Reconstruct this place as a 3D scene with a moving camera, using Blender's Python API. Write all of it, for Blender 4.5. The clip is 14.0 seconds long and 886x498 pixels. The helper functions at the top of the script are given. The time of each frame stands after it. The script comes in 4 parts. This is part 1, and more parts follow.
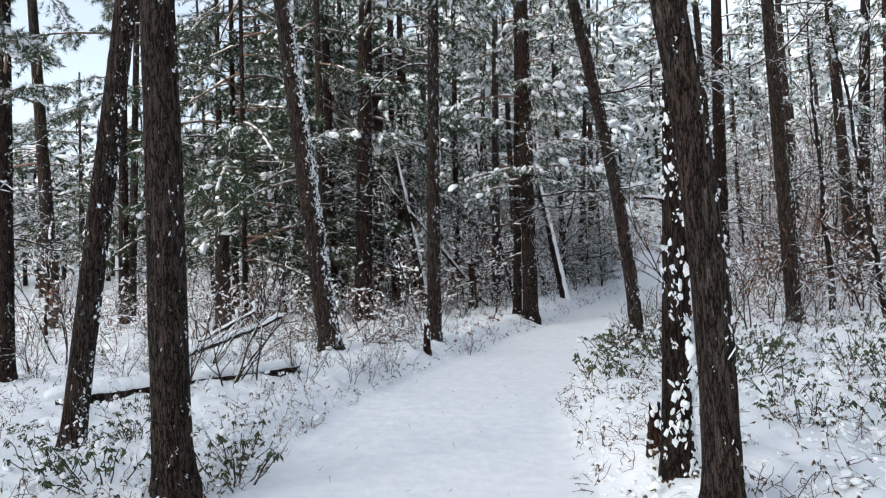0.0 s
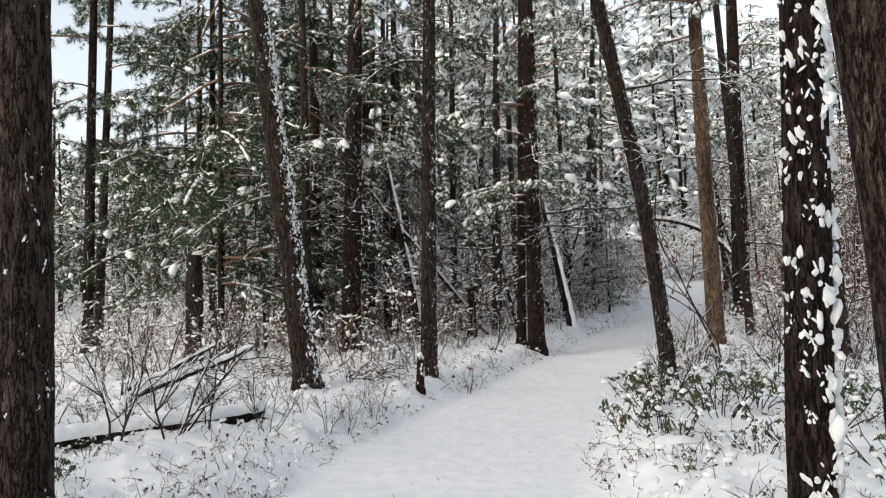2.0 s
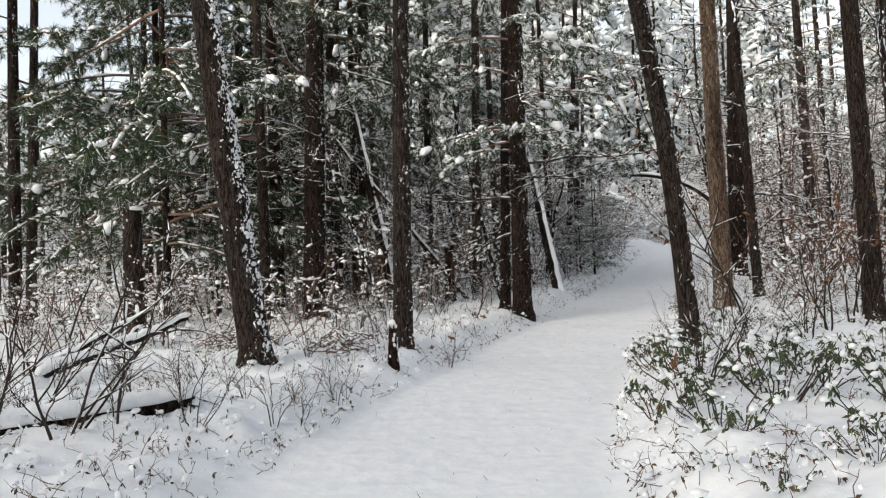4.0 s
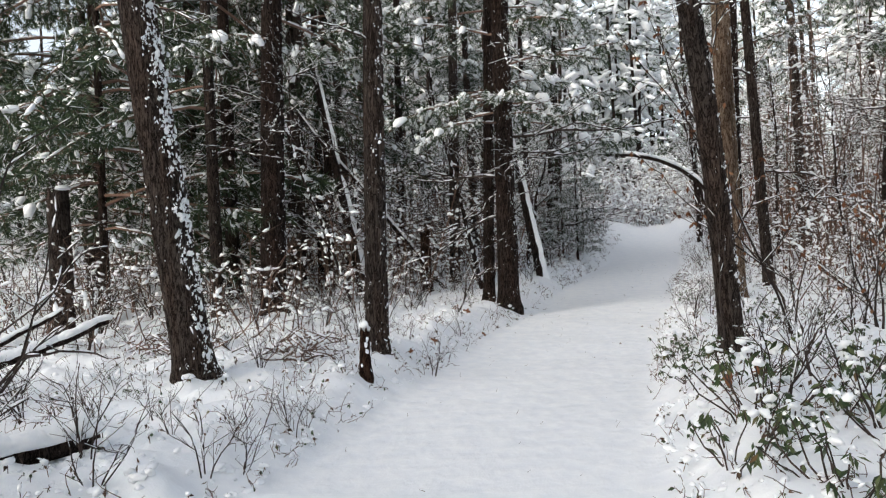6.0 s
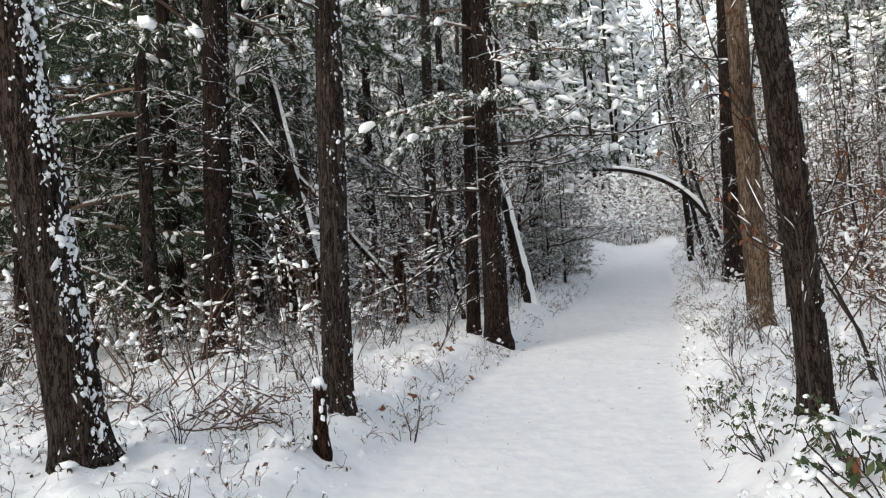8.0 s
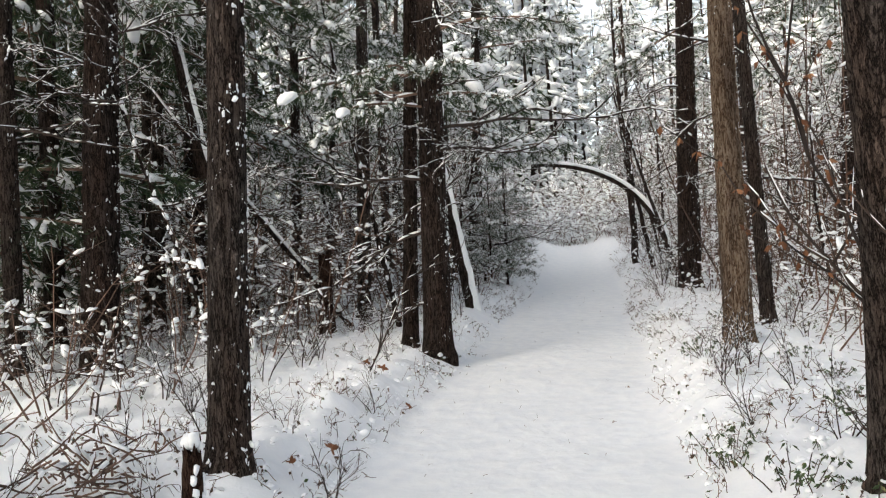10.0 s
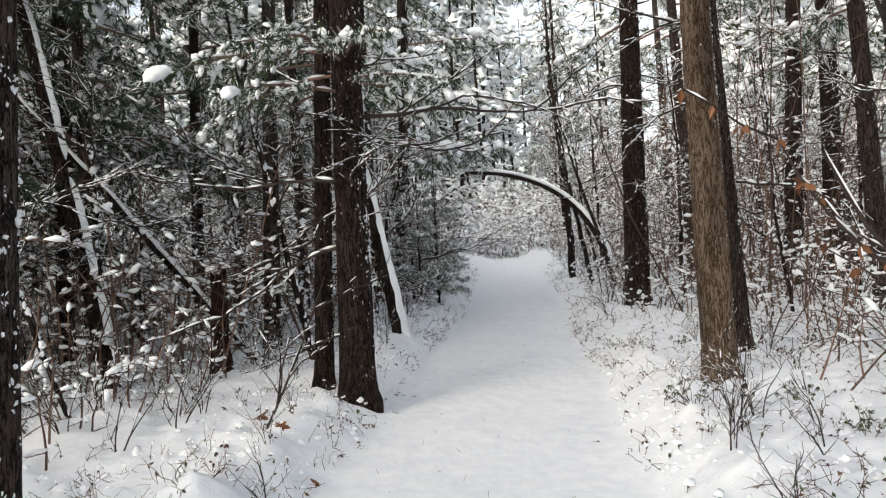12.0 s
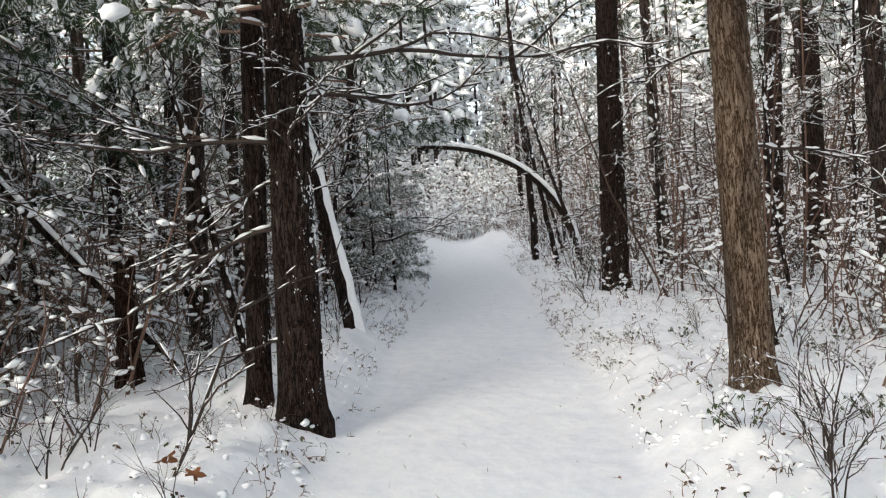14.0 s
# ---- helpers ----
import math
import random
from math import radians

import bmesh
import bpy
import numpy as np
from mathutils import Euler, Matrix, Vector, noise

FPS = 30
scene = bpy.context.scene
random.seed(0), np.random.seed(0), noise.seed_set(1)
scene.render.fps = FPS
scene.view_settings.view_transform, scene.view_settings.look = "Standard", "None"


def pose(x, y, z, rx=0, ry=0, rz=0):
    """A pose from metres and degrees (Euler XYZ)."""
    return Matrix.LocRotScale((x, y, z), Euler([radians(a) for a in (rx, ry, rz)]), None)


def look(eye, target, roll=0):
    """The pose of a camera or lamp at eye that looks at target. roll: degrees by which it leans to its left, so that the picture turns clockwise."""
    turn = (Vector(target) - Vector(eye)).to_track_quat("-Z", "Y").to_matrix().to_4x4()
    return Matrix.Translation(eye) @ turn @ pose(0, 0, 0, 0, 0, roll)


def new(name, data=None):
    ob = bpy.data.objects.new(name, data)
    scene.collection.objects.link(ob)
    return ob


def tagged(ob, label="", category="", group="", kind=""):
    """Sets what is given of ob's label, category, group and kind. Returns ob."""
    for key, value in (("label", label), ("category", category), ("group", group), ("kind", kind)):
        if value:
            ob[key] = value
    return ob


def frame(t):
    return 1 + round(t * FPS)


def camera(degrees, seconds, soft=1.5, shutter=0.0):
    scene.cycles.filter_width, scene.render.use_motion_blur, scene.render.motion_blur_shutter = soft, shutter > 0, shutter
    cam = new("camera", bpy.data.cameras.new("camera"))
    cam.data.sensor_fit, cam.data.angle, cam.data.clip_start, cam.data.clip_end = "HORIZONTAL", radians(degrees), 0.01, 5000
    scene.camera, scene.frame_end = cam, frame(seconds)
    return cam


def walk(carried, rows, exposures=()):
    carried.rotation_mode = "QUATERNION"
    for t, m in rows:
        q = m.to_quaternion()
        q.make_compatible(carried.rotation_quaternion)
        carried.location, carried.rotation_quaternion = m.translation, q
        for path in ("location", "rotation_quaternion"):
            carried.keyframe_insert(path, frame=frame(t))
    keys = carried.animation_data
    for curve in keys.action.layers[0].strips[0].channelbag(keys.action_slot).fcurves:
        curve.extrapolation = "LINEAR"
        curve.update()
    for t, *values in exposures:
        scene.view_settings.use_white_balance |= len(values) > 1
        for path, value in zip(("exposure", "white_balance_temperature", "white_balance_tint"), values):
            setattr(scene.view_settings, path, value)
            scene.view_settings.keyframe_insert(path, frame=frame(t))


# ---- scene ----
# the camera and its walk
cam = camera(63.3, 14.0, 1.2)
PATH = [
    (0, (-0.061, 0.013, 1.609), (-0.066, 1.613, 1.655), -2.6),
    (0.5, (-0.054, 0.412, 1.594), (-0.082, 2.01, 1.662), -2.9),
    (1, (-0.071, 0.838, 1.57), (-0.114, 2.436, 1.651), -2.7),
    (1.5, (-0.092, 1.274, 1.594), (-0.094, 2.871, 1.686), -3.0),
    (2, (-0.065, 1.723, 1.608), (-0.06, 3.32, 1.709), -2.4),
    (2.5, (-0.132, 2.18, 1.574), (-0.131, 3.777, 1.681), -2.8),
    (3, (-0.174, 2.567, 1.581), (-0.126, 4.163, 1.677), -3.8),
    (3.5, (-0.125, 3.02, 1.538), (-0.065, 4.617, 1.614), -2.8),
    (4, (-0.118, 3.517, 1.496), (-0.055, 5.115, 1.517), -2.8),
    (4.2, (-0.127, 3.685, 1.51), (-0.054, 5.283, 1.514), -3.2),
    (6.3, (-0.21, 5.397, 1.538), (-0.072, 6.991, 1.521), -2.9),
    (6.5, (-0.191, 5.574, 1.552), (-0.05, 7.168, 1.543), -2.9),
    (7, (-0.214, 6.01, 1.57), (-0.054, 7.602, 1.592), -3.8),
    (7.5, (-0.208, 6.466, 1.578), (-0.023, 8.056, 1.606), -4.5),
    (7.7, (-0.169, 6.658, 1.558), (0.017, 8.246, 1.587), -4.3),
    (9.8, (0.083, 8.345, 1.631), (0.392, 9.914, 1.656), -2.7),
    (10, (0.093, 8.516, 1.618), (0.432, 10.08, 1.631), -3.0),
    (10.5, (0.168, 8.97, 1.639), (0.621, 10.505, 1.622), -4.0),
    (11, (0.321, 9.382, 1.654), (0.797, 10.91, 1.646), -3.4),
    (11.5, (0.438, 9.801, 1.661), (0.913, 11.329, 1.686), -3.2),
    (12, (0.539, 10.226, 1.694), (1.035, 11.746, 1.725), -3.4),
    (12.5, (0.667, 10.654, 1.728), (1.182, 12.168, 1.754), -2.6),
    (13, (0.757, 11.063, 1.71), (1.311, 12.564, 1.737), -3.6),
    (13.5, (0.833, 11.545, 1.725), (1.422, 13.033, 1.724), -4.4),
    (14, (0.902, 11.794, 1.704), (1.502, 13.277, 1.689), -4.0),
]
# seconds, stops, kelvin, tint
TINTS = [(0, 1.20, 6350, 7), (1.0, 1.20, 7100, 8), (4.2, 1.20, 7100, 8), (6.3, 1.26, 6800, 8), (7.7, 1.28, 6850, 8), (9.8, 1.38, 7100, 8), (14, 1.34, 6950, 8)]
walk(cam, [(t, look(eye, target, roll)) for t, eye, target, roll in PATH], TINTS)

import functools

# ---- world, sun and light ----
world = bpy.data.worlds.new("winter_sky")
scene.world = world
world.use_nodes = True
wn = world.node_tree
sky = wn.nodes.new("ShaderNodeTexSky")
sky.sky_type = "NISHITA"
sky.sun_disc = False
sky.sun_elevation, sky.sun_rotation = radians(28), radians(-125)
sky.air_density, sky.dust_density, sky.ozone_density = 1.0, 3.0, 1.0
veil = wn.nodes.new("ShaderNodeHueSaturation")
veil.inputs["Saturation"].default_value = 0.52
wn.links.new(sky.outputs["Color"], veil.inputs["Color"])
wn.links.new(veil.outputs["Color"], wn.nodes["Background"].inputs["Color"])
wn.nodes["Background"].inputs["Strength"].default_value = 0.15
sun_lamp = bpy.data.lights.new("sun", "SUN")
sun_lamp.energy, sun_lamp.angle, sun_lamp.color = 0.14, radians(24), (1.0, 0.95, 0.88)
sun = new("sun", sun_lamp)
sun.matrix_world = look((-16, -11.5, 11), (0, 0, 0.5))


# ---- materials ----
def material(name, rough=0.8, spec=0.3):
    m = bpy.data.materials.new(name)
    m.use_nodes = True
    nt = m.node_tree
    b = nt.nodes["Principled BSDF"]
    b.inputs["Roughness"].default_value = rough
    b.inputs["Specular IOR Level"].default_value = spec
    return m, nt, b


def node(nt, kind, **values):
    n = nt.nodes.new(kind)
    for key, value in values.items():
        n.inputs[key].default_value = value
    return n


def ramp(nt, source, *stops):
    r = nt.nodes.new("ShaderNodeValToRGB")
    while len(r.color_ramp.elements) < len(stops):
        r.color_ramp.elements.new(0.5)
    for e, (at, c) in zip(r.color_ramp.elements, stops):
        e.position, e.color = at, (*c, 1)
    nt.links.new(source, r.inputs["Fac"])
    return r


def coords(nt, scale):
    c, mp = nt.nodes.new("ShaderNodeTexCoord"), nt.nodes.new("ShaderNodeMapping")
    mp.inputs["Scale"].default_value = scale
    nt.links.new(c.outputs["Object"], mp.inputs["Vector"])
    return mp.outputs["Vector"]


def bump(nt, b, height, strength, distance):
    bp = node(nt, "ShaderNodeBump", Strength=strength, Distance=distance)
    nt.links.new(height, bp.inputs["Height"])
    nt.links.new(bp.outputs["Normal"], b.inputs["Normal"])


def snow_material(name, coarse, relief):
    m, nt, b = material(name, 0.7, 0.25)
    v = coords(nt, (1, 1, 1))
    n1 = node(nt, "ShaderNodeTexNoise", Scale=coarse, Detail=4.0, Roughness=0.5)
    n2 = node(nt, "ShaderNodeTexNoise", Scale=90.0, Detail=3.0)
    for n in (n1, n2):
        nt.links.new(v, n.inputs["Vector"])
    r = ramp(nt, n1.outputs["Fac"], (0.3, (0.83, 0.86, 0.90)), (0.65, (0.90, 0.92, 0.94)))
    nt.links.new(r.outputs["Color"], b.inputs["Base Color"])
    mix = node(nt, "ShaderNodeMath")
    mix.operation = "MULTIPLY_ADD"
    mix.inputs[1].default_value = 0.15
    nt.links.new(n2.outputs["Fac"], mix.inputs[0])
    nt.links.new(n1.outputs["Fac"], mix.inputs[2])
    bump(nt, b, mix.outputs[0], 0.6, relief)
    return m


def bark_material(name, dark, mid, light, scale=1.0, sunlit_tone=None):
    """Furrowed bark: long plates split by dark furrows, flaking into small scales; an optional paler tone in patches
    paints in sunlight.
    """
    m, nt, b = material(name, 0.95, 0.12)
    v = coords(nt, (11 * scale, 11 * scale, 1.8 * scale))
    warp = node(nt, "ShaderNodeTexNoise", Scale=1.3, Detail=5.0, Roughness=0.7)
    nt.links.new(v, warp.inputs["Vector"])
    add = nt.nodes.new("ShaderNodeMixRGB")
    add.blend_type = "ADD"
    add.inputs["Fac"].default_value = 1.0
    wide = nt.nodes.new("ShaderNodeVectorMath")
    wide.operation = "SCALE"
    wide.inputs["Scale"].default_value = 2.1
    nt.links.new(warp.outputs["Color"], wide.inputs[0])
    nt.links.new(v, add.inputs["Color1"])
    nt.links.new(wide.outputs["Vector"], add.inputs["Color2"])
    plates = []
    for k in (2.1, 5.3):
        cells = node(nt, "ShaderNodeTexVoronoi", Scale=k)
        cells.feature = "DISTANCE_TO_EDGE"
        nt.links.new(add.outputs["Color"], cells.inputs["Vector"])
        plates.append(ramp(nt, cells.outputs["Distance"], (0.0, (0, 0, 0)), (0.17, (1, 1, 1))))
    scales = coords(nt, (42 * scale, 42 * scale, 17 * scale))
    fine = node(nt, "ShaderNodeTexNoise", Scale=1.0, Detail=8.0, Roughness=0.8)
    nt.links.new(scales, fine.inputs["Vector"])

    def blend(kind, fac, one, two):
        n = nt.nodes.new("ShaderNodeMixRGB")
        n.blend_type = kind
        n.inputs["Fac"].default_value = fac
        nt.links.new(one, n.inputs["Color1"])
        nt.links.new(two, n.inputs["Color2"])
        return n.outputs["Color"]

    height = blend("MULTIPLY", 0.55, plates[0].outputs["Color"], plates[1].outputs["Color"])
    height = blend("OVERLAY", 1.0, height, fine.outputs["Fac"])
    tint = node(nt, "ShaderNodeTexNoise", Scale=0.5, Detail=3.0)
    nt.links.new(v, tint.inputs["Vector"])
    warm = tuple(c * k for c, k in zip(light, (1.04, 0.91, 0.84)))
    tones = ramp(nt, tint.outputs["Fac"], (0.4, light), (0.62, warm))
    # sunlight on the bark, put into the colour as random paler patches
    if sunlit_tone:
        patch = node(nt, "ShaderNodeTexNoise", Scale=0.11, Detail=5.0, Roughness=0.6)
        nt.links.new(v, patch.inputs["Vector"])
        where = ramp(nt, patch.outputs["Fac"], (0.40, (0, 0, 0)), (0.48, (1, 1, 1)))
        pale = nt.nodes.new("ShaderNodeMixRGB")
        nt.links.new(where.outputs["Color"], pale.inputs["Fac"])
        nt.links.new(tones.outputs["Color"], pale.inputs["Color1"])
        pale.inputs["Color2"].default_value = (*sunlit_tone, 1)
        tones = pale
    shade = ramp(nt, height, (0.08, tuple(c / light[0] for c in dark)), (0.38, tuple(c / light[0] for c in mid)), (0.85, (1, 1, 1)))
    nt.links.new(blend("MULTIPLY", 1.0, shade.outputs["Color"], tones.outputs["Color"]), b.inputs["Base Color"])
    bump(nt, b, height, 1.0, 0.035)
    return m


def island_material(name, stops, rough=0.75):
    m, nt, b = material(name, rough, 0.25)
    g = nt.nodes.new("ShaderNodeNewGeometry")
    r = ramp(nt, g.outputs["Random Per Island"], *stops)
    nt.links.new(r.outputs["Color"], b.inputs["Base Color"])
    n = node(nt, "ShaderNodeTexNoise", Scale=60.0, Detail=3.0)
    nt.links.new(coords(nt, (1, 1, 1)), n.inputs["Vector"])
    bump(nt, b, n.outputs["Fac"], 0.3, 0.004)
    return m


SNOW_GROUND = snow_material("snow_ground", 6.0, 0.028)
SNOW = snow_material("snow_clinging", 22.0, 0.012)
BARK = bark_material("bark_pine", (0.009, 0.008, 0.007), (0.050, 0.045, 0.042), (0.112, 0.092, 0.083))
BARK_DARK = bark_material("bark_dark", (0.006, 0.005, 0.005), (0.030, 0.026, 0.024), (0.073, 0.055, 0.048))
# the next but one bark is paler all over, sunlight painted into its tones
BARK_PALE = bark_material("bark_pale", (0.025, 0.019, 0.015), (0.105, 0.082, 0.066), (0.170, 0.136, 0.112), sunlit_tone=(0.36, 0.285, 0.22))
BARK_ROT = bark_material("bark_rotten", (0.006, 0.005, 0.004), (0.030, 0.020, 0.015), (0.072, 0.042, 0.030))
TWIG = island_material("twig", ((0.0, (0.060, 0.038, 0.030)), (0.6, (0.125, 0.078, 0.060)), (1.0, (0.21, 0.130, 0.098))))
TWIG_DARK = island_material("twig_dark", ((0.0, (0.018, 0.013, 0.011)), (0.6, (0.040, 0.028, 0.023)), (1.0, (0.075, 0.050, 0.040))))
NEEDLE = island_material("pine_needle", ((0.0, (0.020, 0.037, 0.018)), (0.6, (0.036, 0.062, 0.030)), (1.0, (0.070, 0.088, 0.040))), 0.55)
LAUREL = island_material("laurel_leaf", ((0.0, (0.022, 0.040, 0.016)), (0.55, (0.045, 0.075, 0.028)), (0.9, (0.085, 0.105, 0.040)), (1.0, (0.12, 0.07, 0.03))), 0.4)
LITTER = island_material("leaf_litter", ((0.0, (0.045, 0.028, 0.018)), (0.6, (0.085, 0.052, 0.032)), (1.0, (0.15, 0.085, 0.05))))
DEAD_LEAF = island_material("dead_leaf", ((0.0, (0.11, 0.042, 0.020)), (0.6, (0.19, 0.080, 0.038)), (1.0, (0.27, 0.135, 0.072))))


# ---- mesh building ----
class Build:
    """Collects faces with a material number each, and makes one mesh of them."""

    def __init__(self):
        self.v, self.f, self.m, self.n = [], [], [], 0

    def add(self, verts, faces, mat=0):
        self.v.append(np.asarray(verts, float).reshape(-1, 3))
        for size in set(len(f) for f in faces) if isinstance(faces, list) else (faces.shape[1],):
            a = faces if not isinstance(faces, list) else np.array([f for f in faces if len(f) == size])
            self.f.append(a + self.n)
            self.m.append(np.full(len(a), mat))
        self.n += len(self.v[-1])

    def mesh(self, name, materials, smooth=True):
        me = bpy.data.meshes.new(name)
        totals = np.concatenate([np.full(len(a), a.shape[1]) for a in self.f])
        loops = np.concatenate([a.ravel() for a in self.f])
        me.vertices.add(self.n)
        me.vertices.foreach_set("co", np.concatenate(self.v).ravel())
        me.loops.add(len(loops))
        me.loops.foreach_set("vertex_index", loops.astype(np.int32))
        me.polygons.add(len(totals))
        me.polygons.foreach_set("loop_start", (np.cumsum(totals) - totals).astype(np.int32))
        for m in materials:
            me.materials.append(m)
        me.polygons.foreach_set("material_index", np.concatenate(self.m).astype(np.int32))
        me.polygons.foreach_set("use_smooth", np.full(len(totals), smooth))
        me.update(calc_edges=True)
        me.validate()
        return me


def unit(v):
    x, y, z = v
    k = 1 / (math.sqrt(x * x + y * y + z * z) + 1e-9)
    return np.array((x * k, y * k, z * k))


def cross(a, c):
    return np.array((a[1] * c[2] - a[2] * c[1], a[2] * c[0] - a[0] * c[2], a[0] * c[1] - a[1] * c[0]))


@functools.lru_cache(None)
def quads(n, sides):
    i, j = np.meshgrid(np.arange(n - 1) * sides, np.arange(sides), indexing="ij")
    k = (j + 1) % sides
    return np.stack([i + j, i + k, i + sides + k, i + sides + j], -1).reshape(-1, 4)


@functools.lru_cache(None)
def circle(sides):
    ang = np.arange(sides) * 2 * math.pi / sides
    return np.cos(ang)[None, :, None], np.sin(ang)[None, :, None]


def tube(b, pts, radii, sides=5, mat=0, rough=0.0, rng=None, cap=True):
    pts = np.asarray(pts, float)
    n = len(pts)
    w = np.empty_like(pts)
    w[0], w[-1] = pts[1] - pts[0], pts[-1] - pts[-2]
    w[1:-1] = pts[2:] - pts[:-2]
    ref = (0.31, 0.95, 0.05) if abs(w[0, 2]) > 0.7 * math.sqrt((w[0] ** 2).sum()) else (0.05, 0.1, 1.0)
    w /= np.sqrt((w * w).sum(1, keepdims=True)) + 1e-9
    a = cross(w.T, ref).T
    a /= np.sqrt((a * a).sum(1, keepdims=True)) + 1e-9
    c = cross(w.T, a.T).T
    k = np.asarray(radii, float)[:, None, None]
    if rough:
        k = k * (1 + rng.uniform(-rough, rough, (n, sides, 1)))
    cs, sn = circle(sides)
    rings = pts[:, None] + k * (cs * a[:, None] + sn * c[:, None])
    b.add(rings, quads(n, sides), mat)
    if cap:
        b.add(rings[[0, -1]], np.array([range(sides - 1, -1, -1), range(sides, 2 * sides)]), mat)


def blob_shape(level):
    bm = bmesh.new()
    bmesh.ops.create_icosphere(bm, subdivisions=level, radius=1)
    v = np.array([x.co[:] for x in bm.verts])
    f = np.array([[x.index for x in y.verts] for y in bm.faces])
    bm.free()
    return v, f


BLOB, BLOB_FINE = blob_shape(1), blob_shape(2)


def blob(b, at, size, way=(1, 0, 0), rng=None, mat=0, fine=False, uneven=0.22):
    """A lump of snow: an uneven pillow, flatter below, with its long axis along way."""
    v, f = BLOB_FINE if fine else BLOB
    u = unit(way)
    s = unit(cross((0, 0, 1), u)) if abs(u[2]) < 0.95 else np.array([1.0, 0, 0])
    t = cross(u, s)
    k = v * (1 + rng.uniform(-uneven, uneven, (len(v), 1)))
    k = np.where(k[:, 2:] < 0, k * np.array([1, 1, 0.6]), k)
    b.add(np.asarray(at) + (k * size) @ np.array((u, s, t)), f, mat)


def bend(a, way, length, steps, rng, droop=0.0, wobble=0.12):
    """Points of a twig that wanders from a."""
    pts, w = [np.asarray(a, float)], unit(way)
    for i in range(steps):
        w = unit(w + rng.normal(0, wobble, 3) + np.array([0, 0, -droop]))
        pts.append(pts[-1] + w * length / steps)
    return np.array(pts)


def part(name, me, parent, label="", kind=""):
    ob = new(name, me)
    ob.parent = parent
    return tagged(ob, label, "", "", kind)


def empty(name, m, label, category, group=""):
    ob = new(name)
    ob.empty_display_size = 0.2
    ob.matrix_world = m
    return tagged(ob, label, category, group)


# ---- the ground ----
PATH_Y = (-8, 0, 5, 6.5, 8.8, 10.7, 13.4, 15.5, 18.3, 21, 25, 33.7, 41, 80)
PATH_X = (-0.5, -0.45, -0.4, -0.35, -0.05, 0.55, 1.6, 2.45, 3.9, 5.0, 7.0, 10.7, 13.4, 26)


def off_path(x, y):
    return abs(x - np.interp(y, PATH_Y, PATH_X)) * (0.92 + 0.03 * max(0.0, min(y, 45) - 24))


def ground_base(x, y):
    s = max(0.0, min(y, 70) - 14)
    z = 0.03 * s + 0.0009 * s * s + 0.0016 * max(0.0, min(y, 48) - 25) ** 2
    t = min(1.0, max(0.0, (off_path(x, y) - 1.1) / 0.7))
    return z + (0.30 if x > 0 else 0.15 + 0.15 * min(1.0, max(0.0, (y - 6) / 6))) * t * t * (3 - 2 * t)


def ground_z(x, y):
    z = ground_base(x, y)
    d = off_path(x, y)
    wild = min(1.0, max(0.0, (d - 1.05) / 0.7))
    p = Vector((x, y, 0))
    z += 0.02 * noise.noise(p * 0.9)
    if wild > 0:
        z += wild * (0.10 * noise.noise(p * 0.8 + Vector((3, 1, 5))) + 0.10 * max(-0.25, noise.noise(p * 2.6)) + 0.13 * abs(noise.noise(p * 4.6)) - 0.03 + 0.012 * noise.noise(p * 3.3))
    else:
        z += 0.008 * noise.noise(p * 2.1) + 0.007 * noise.noise(p * 5.0)
    return z


def axis(lo, hi, step, reach, grow):
    a = list(np.arange(lo, hi, step))
    s = step
    while a[-1] < reach:
        s *= grow
        a.append(a[-1] + s)
    s = step
    while a[0] > -reach:
        s *= grow
        a.insert(0, a[0] - s)
    return a


gx, gy = axis(-9, 13, 0.085, 600, 1.13), axis(2, 27, 0.085, 600, 1.13)
g = Build()
g.add([(x, y, ground_z(x, y) if abs(x) < 80 and abs(y) < 80 else ground_base(x, y)) for y in gy for x in gx],
      np.array([(j * len(gx) + i, j * len(gx) + i + 1, (j + 1) * len(gx) + i + 1, (j + 1) * len(gx) + i) for j in range(len(gy) - 1) for i in range(len(gx) - 1)]))
tagged(new("ground", g.mesh("ground", [SNOW_GROUND])), "snow-covered forest floor with a smooth trodden path", "ground", "", "structure")


# ---- pine trees ----
WIND = math.atan2(-0.5, 0.87)


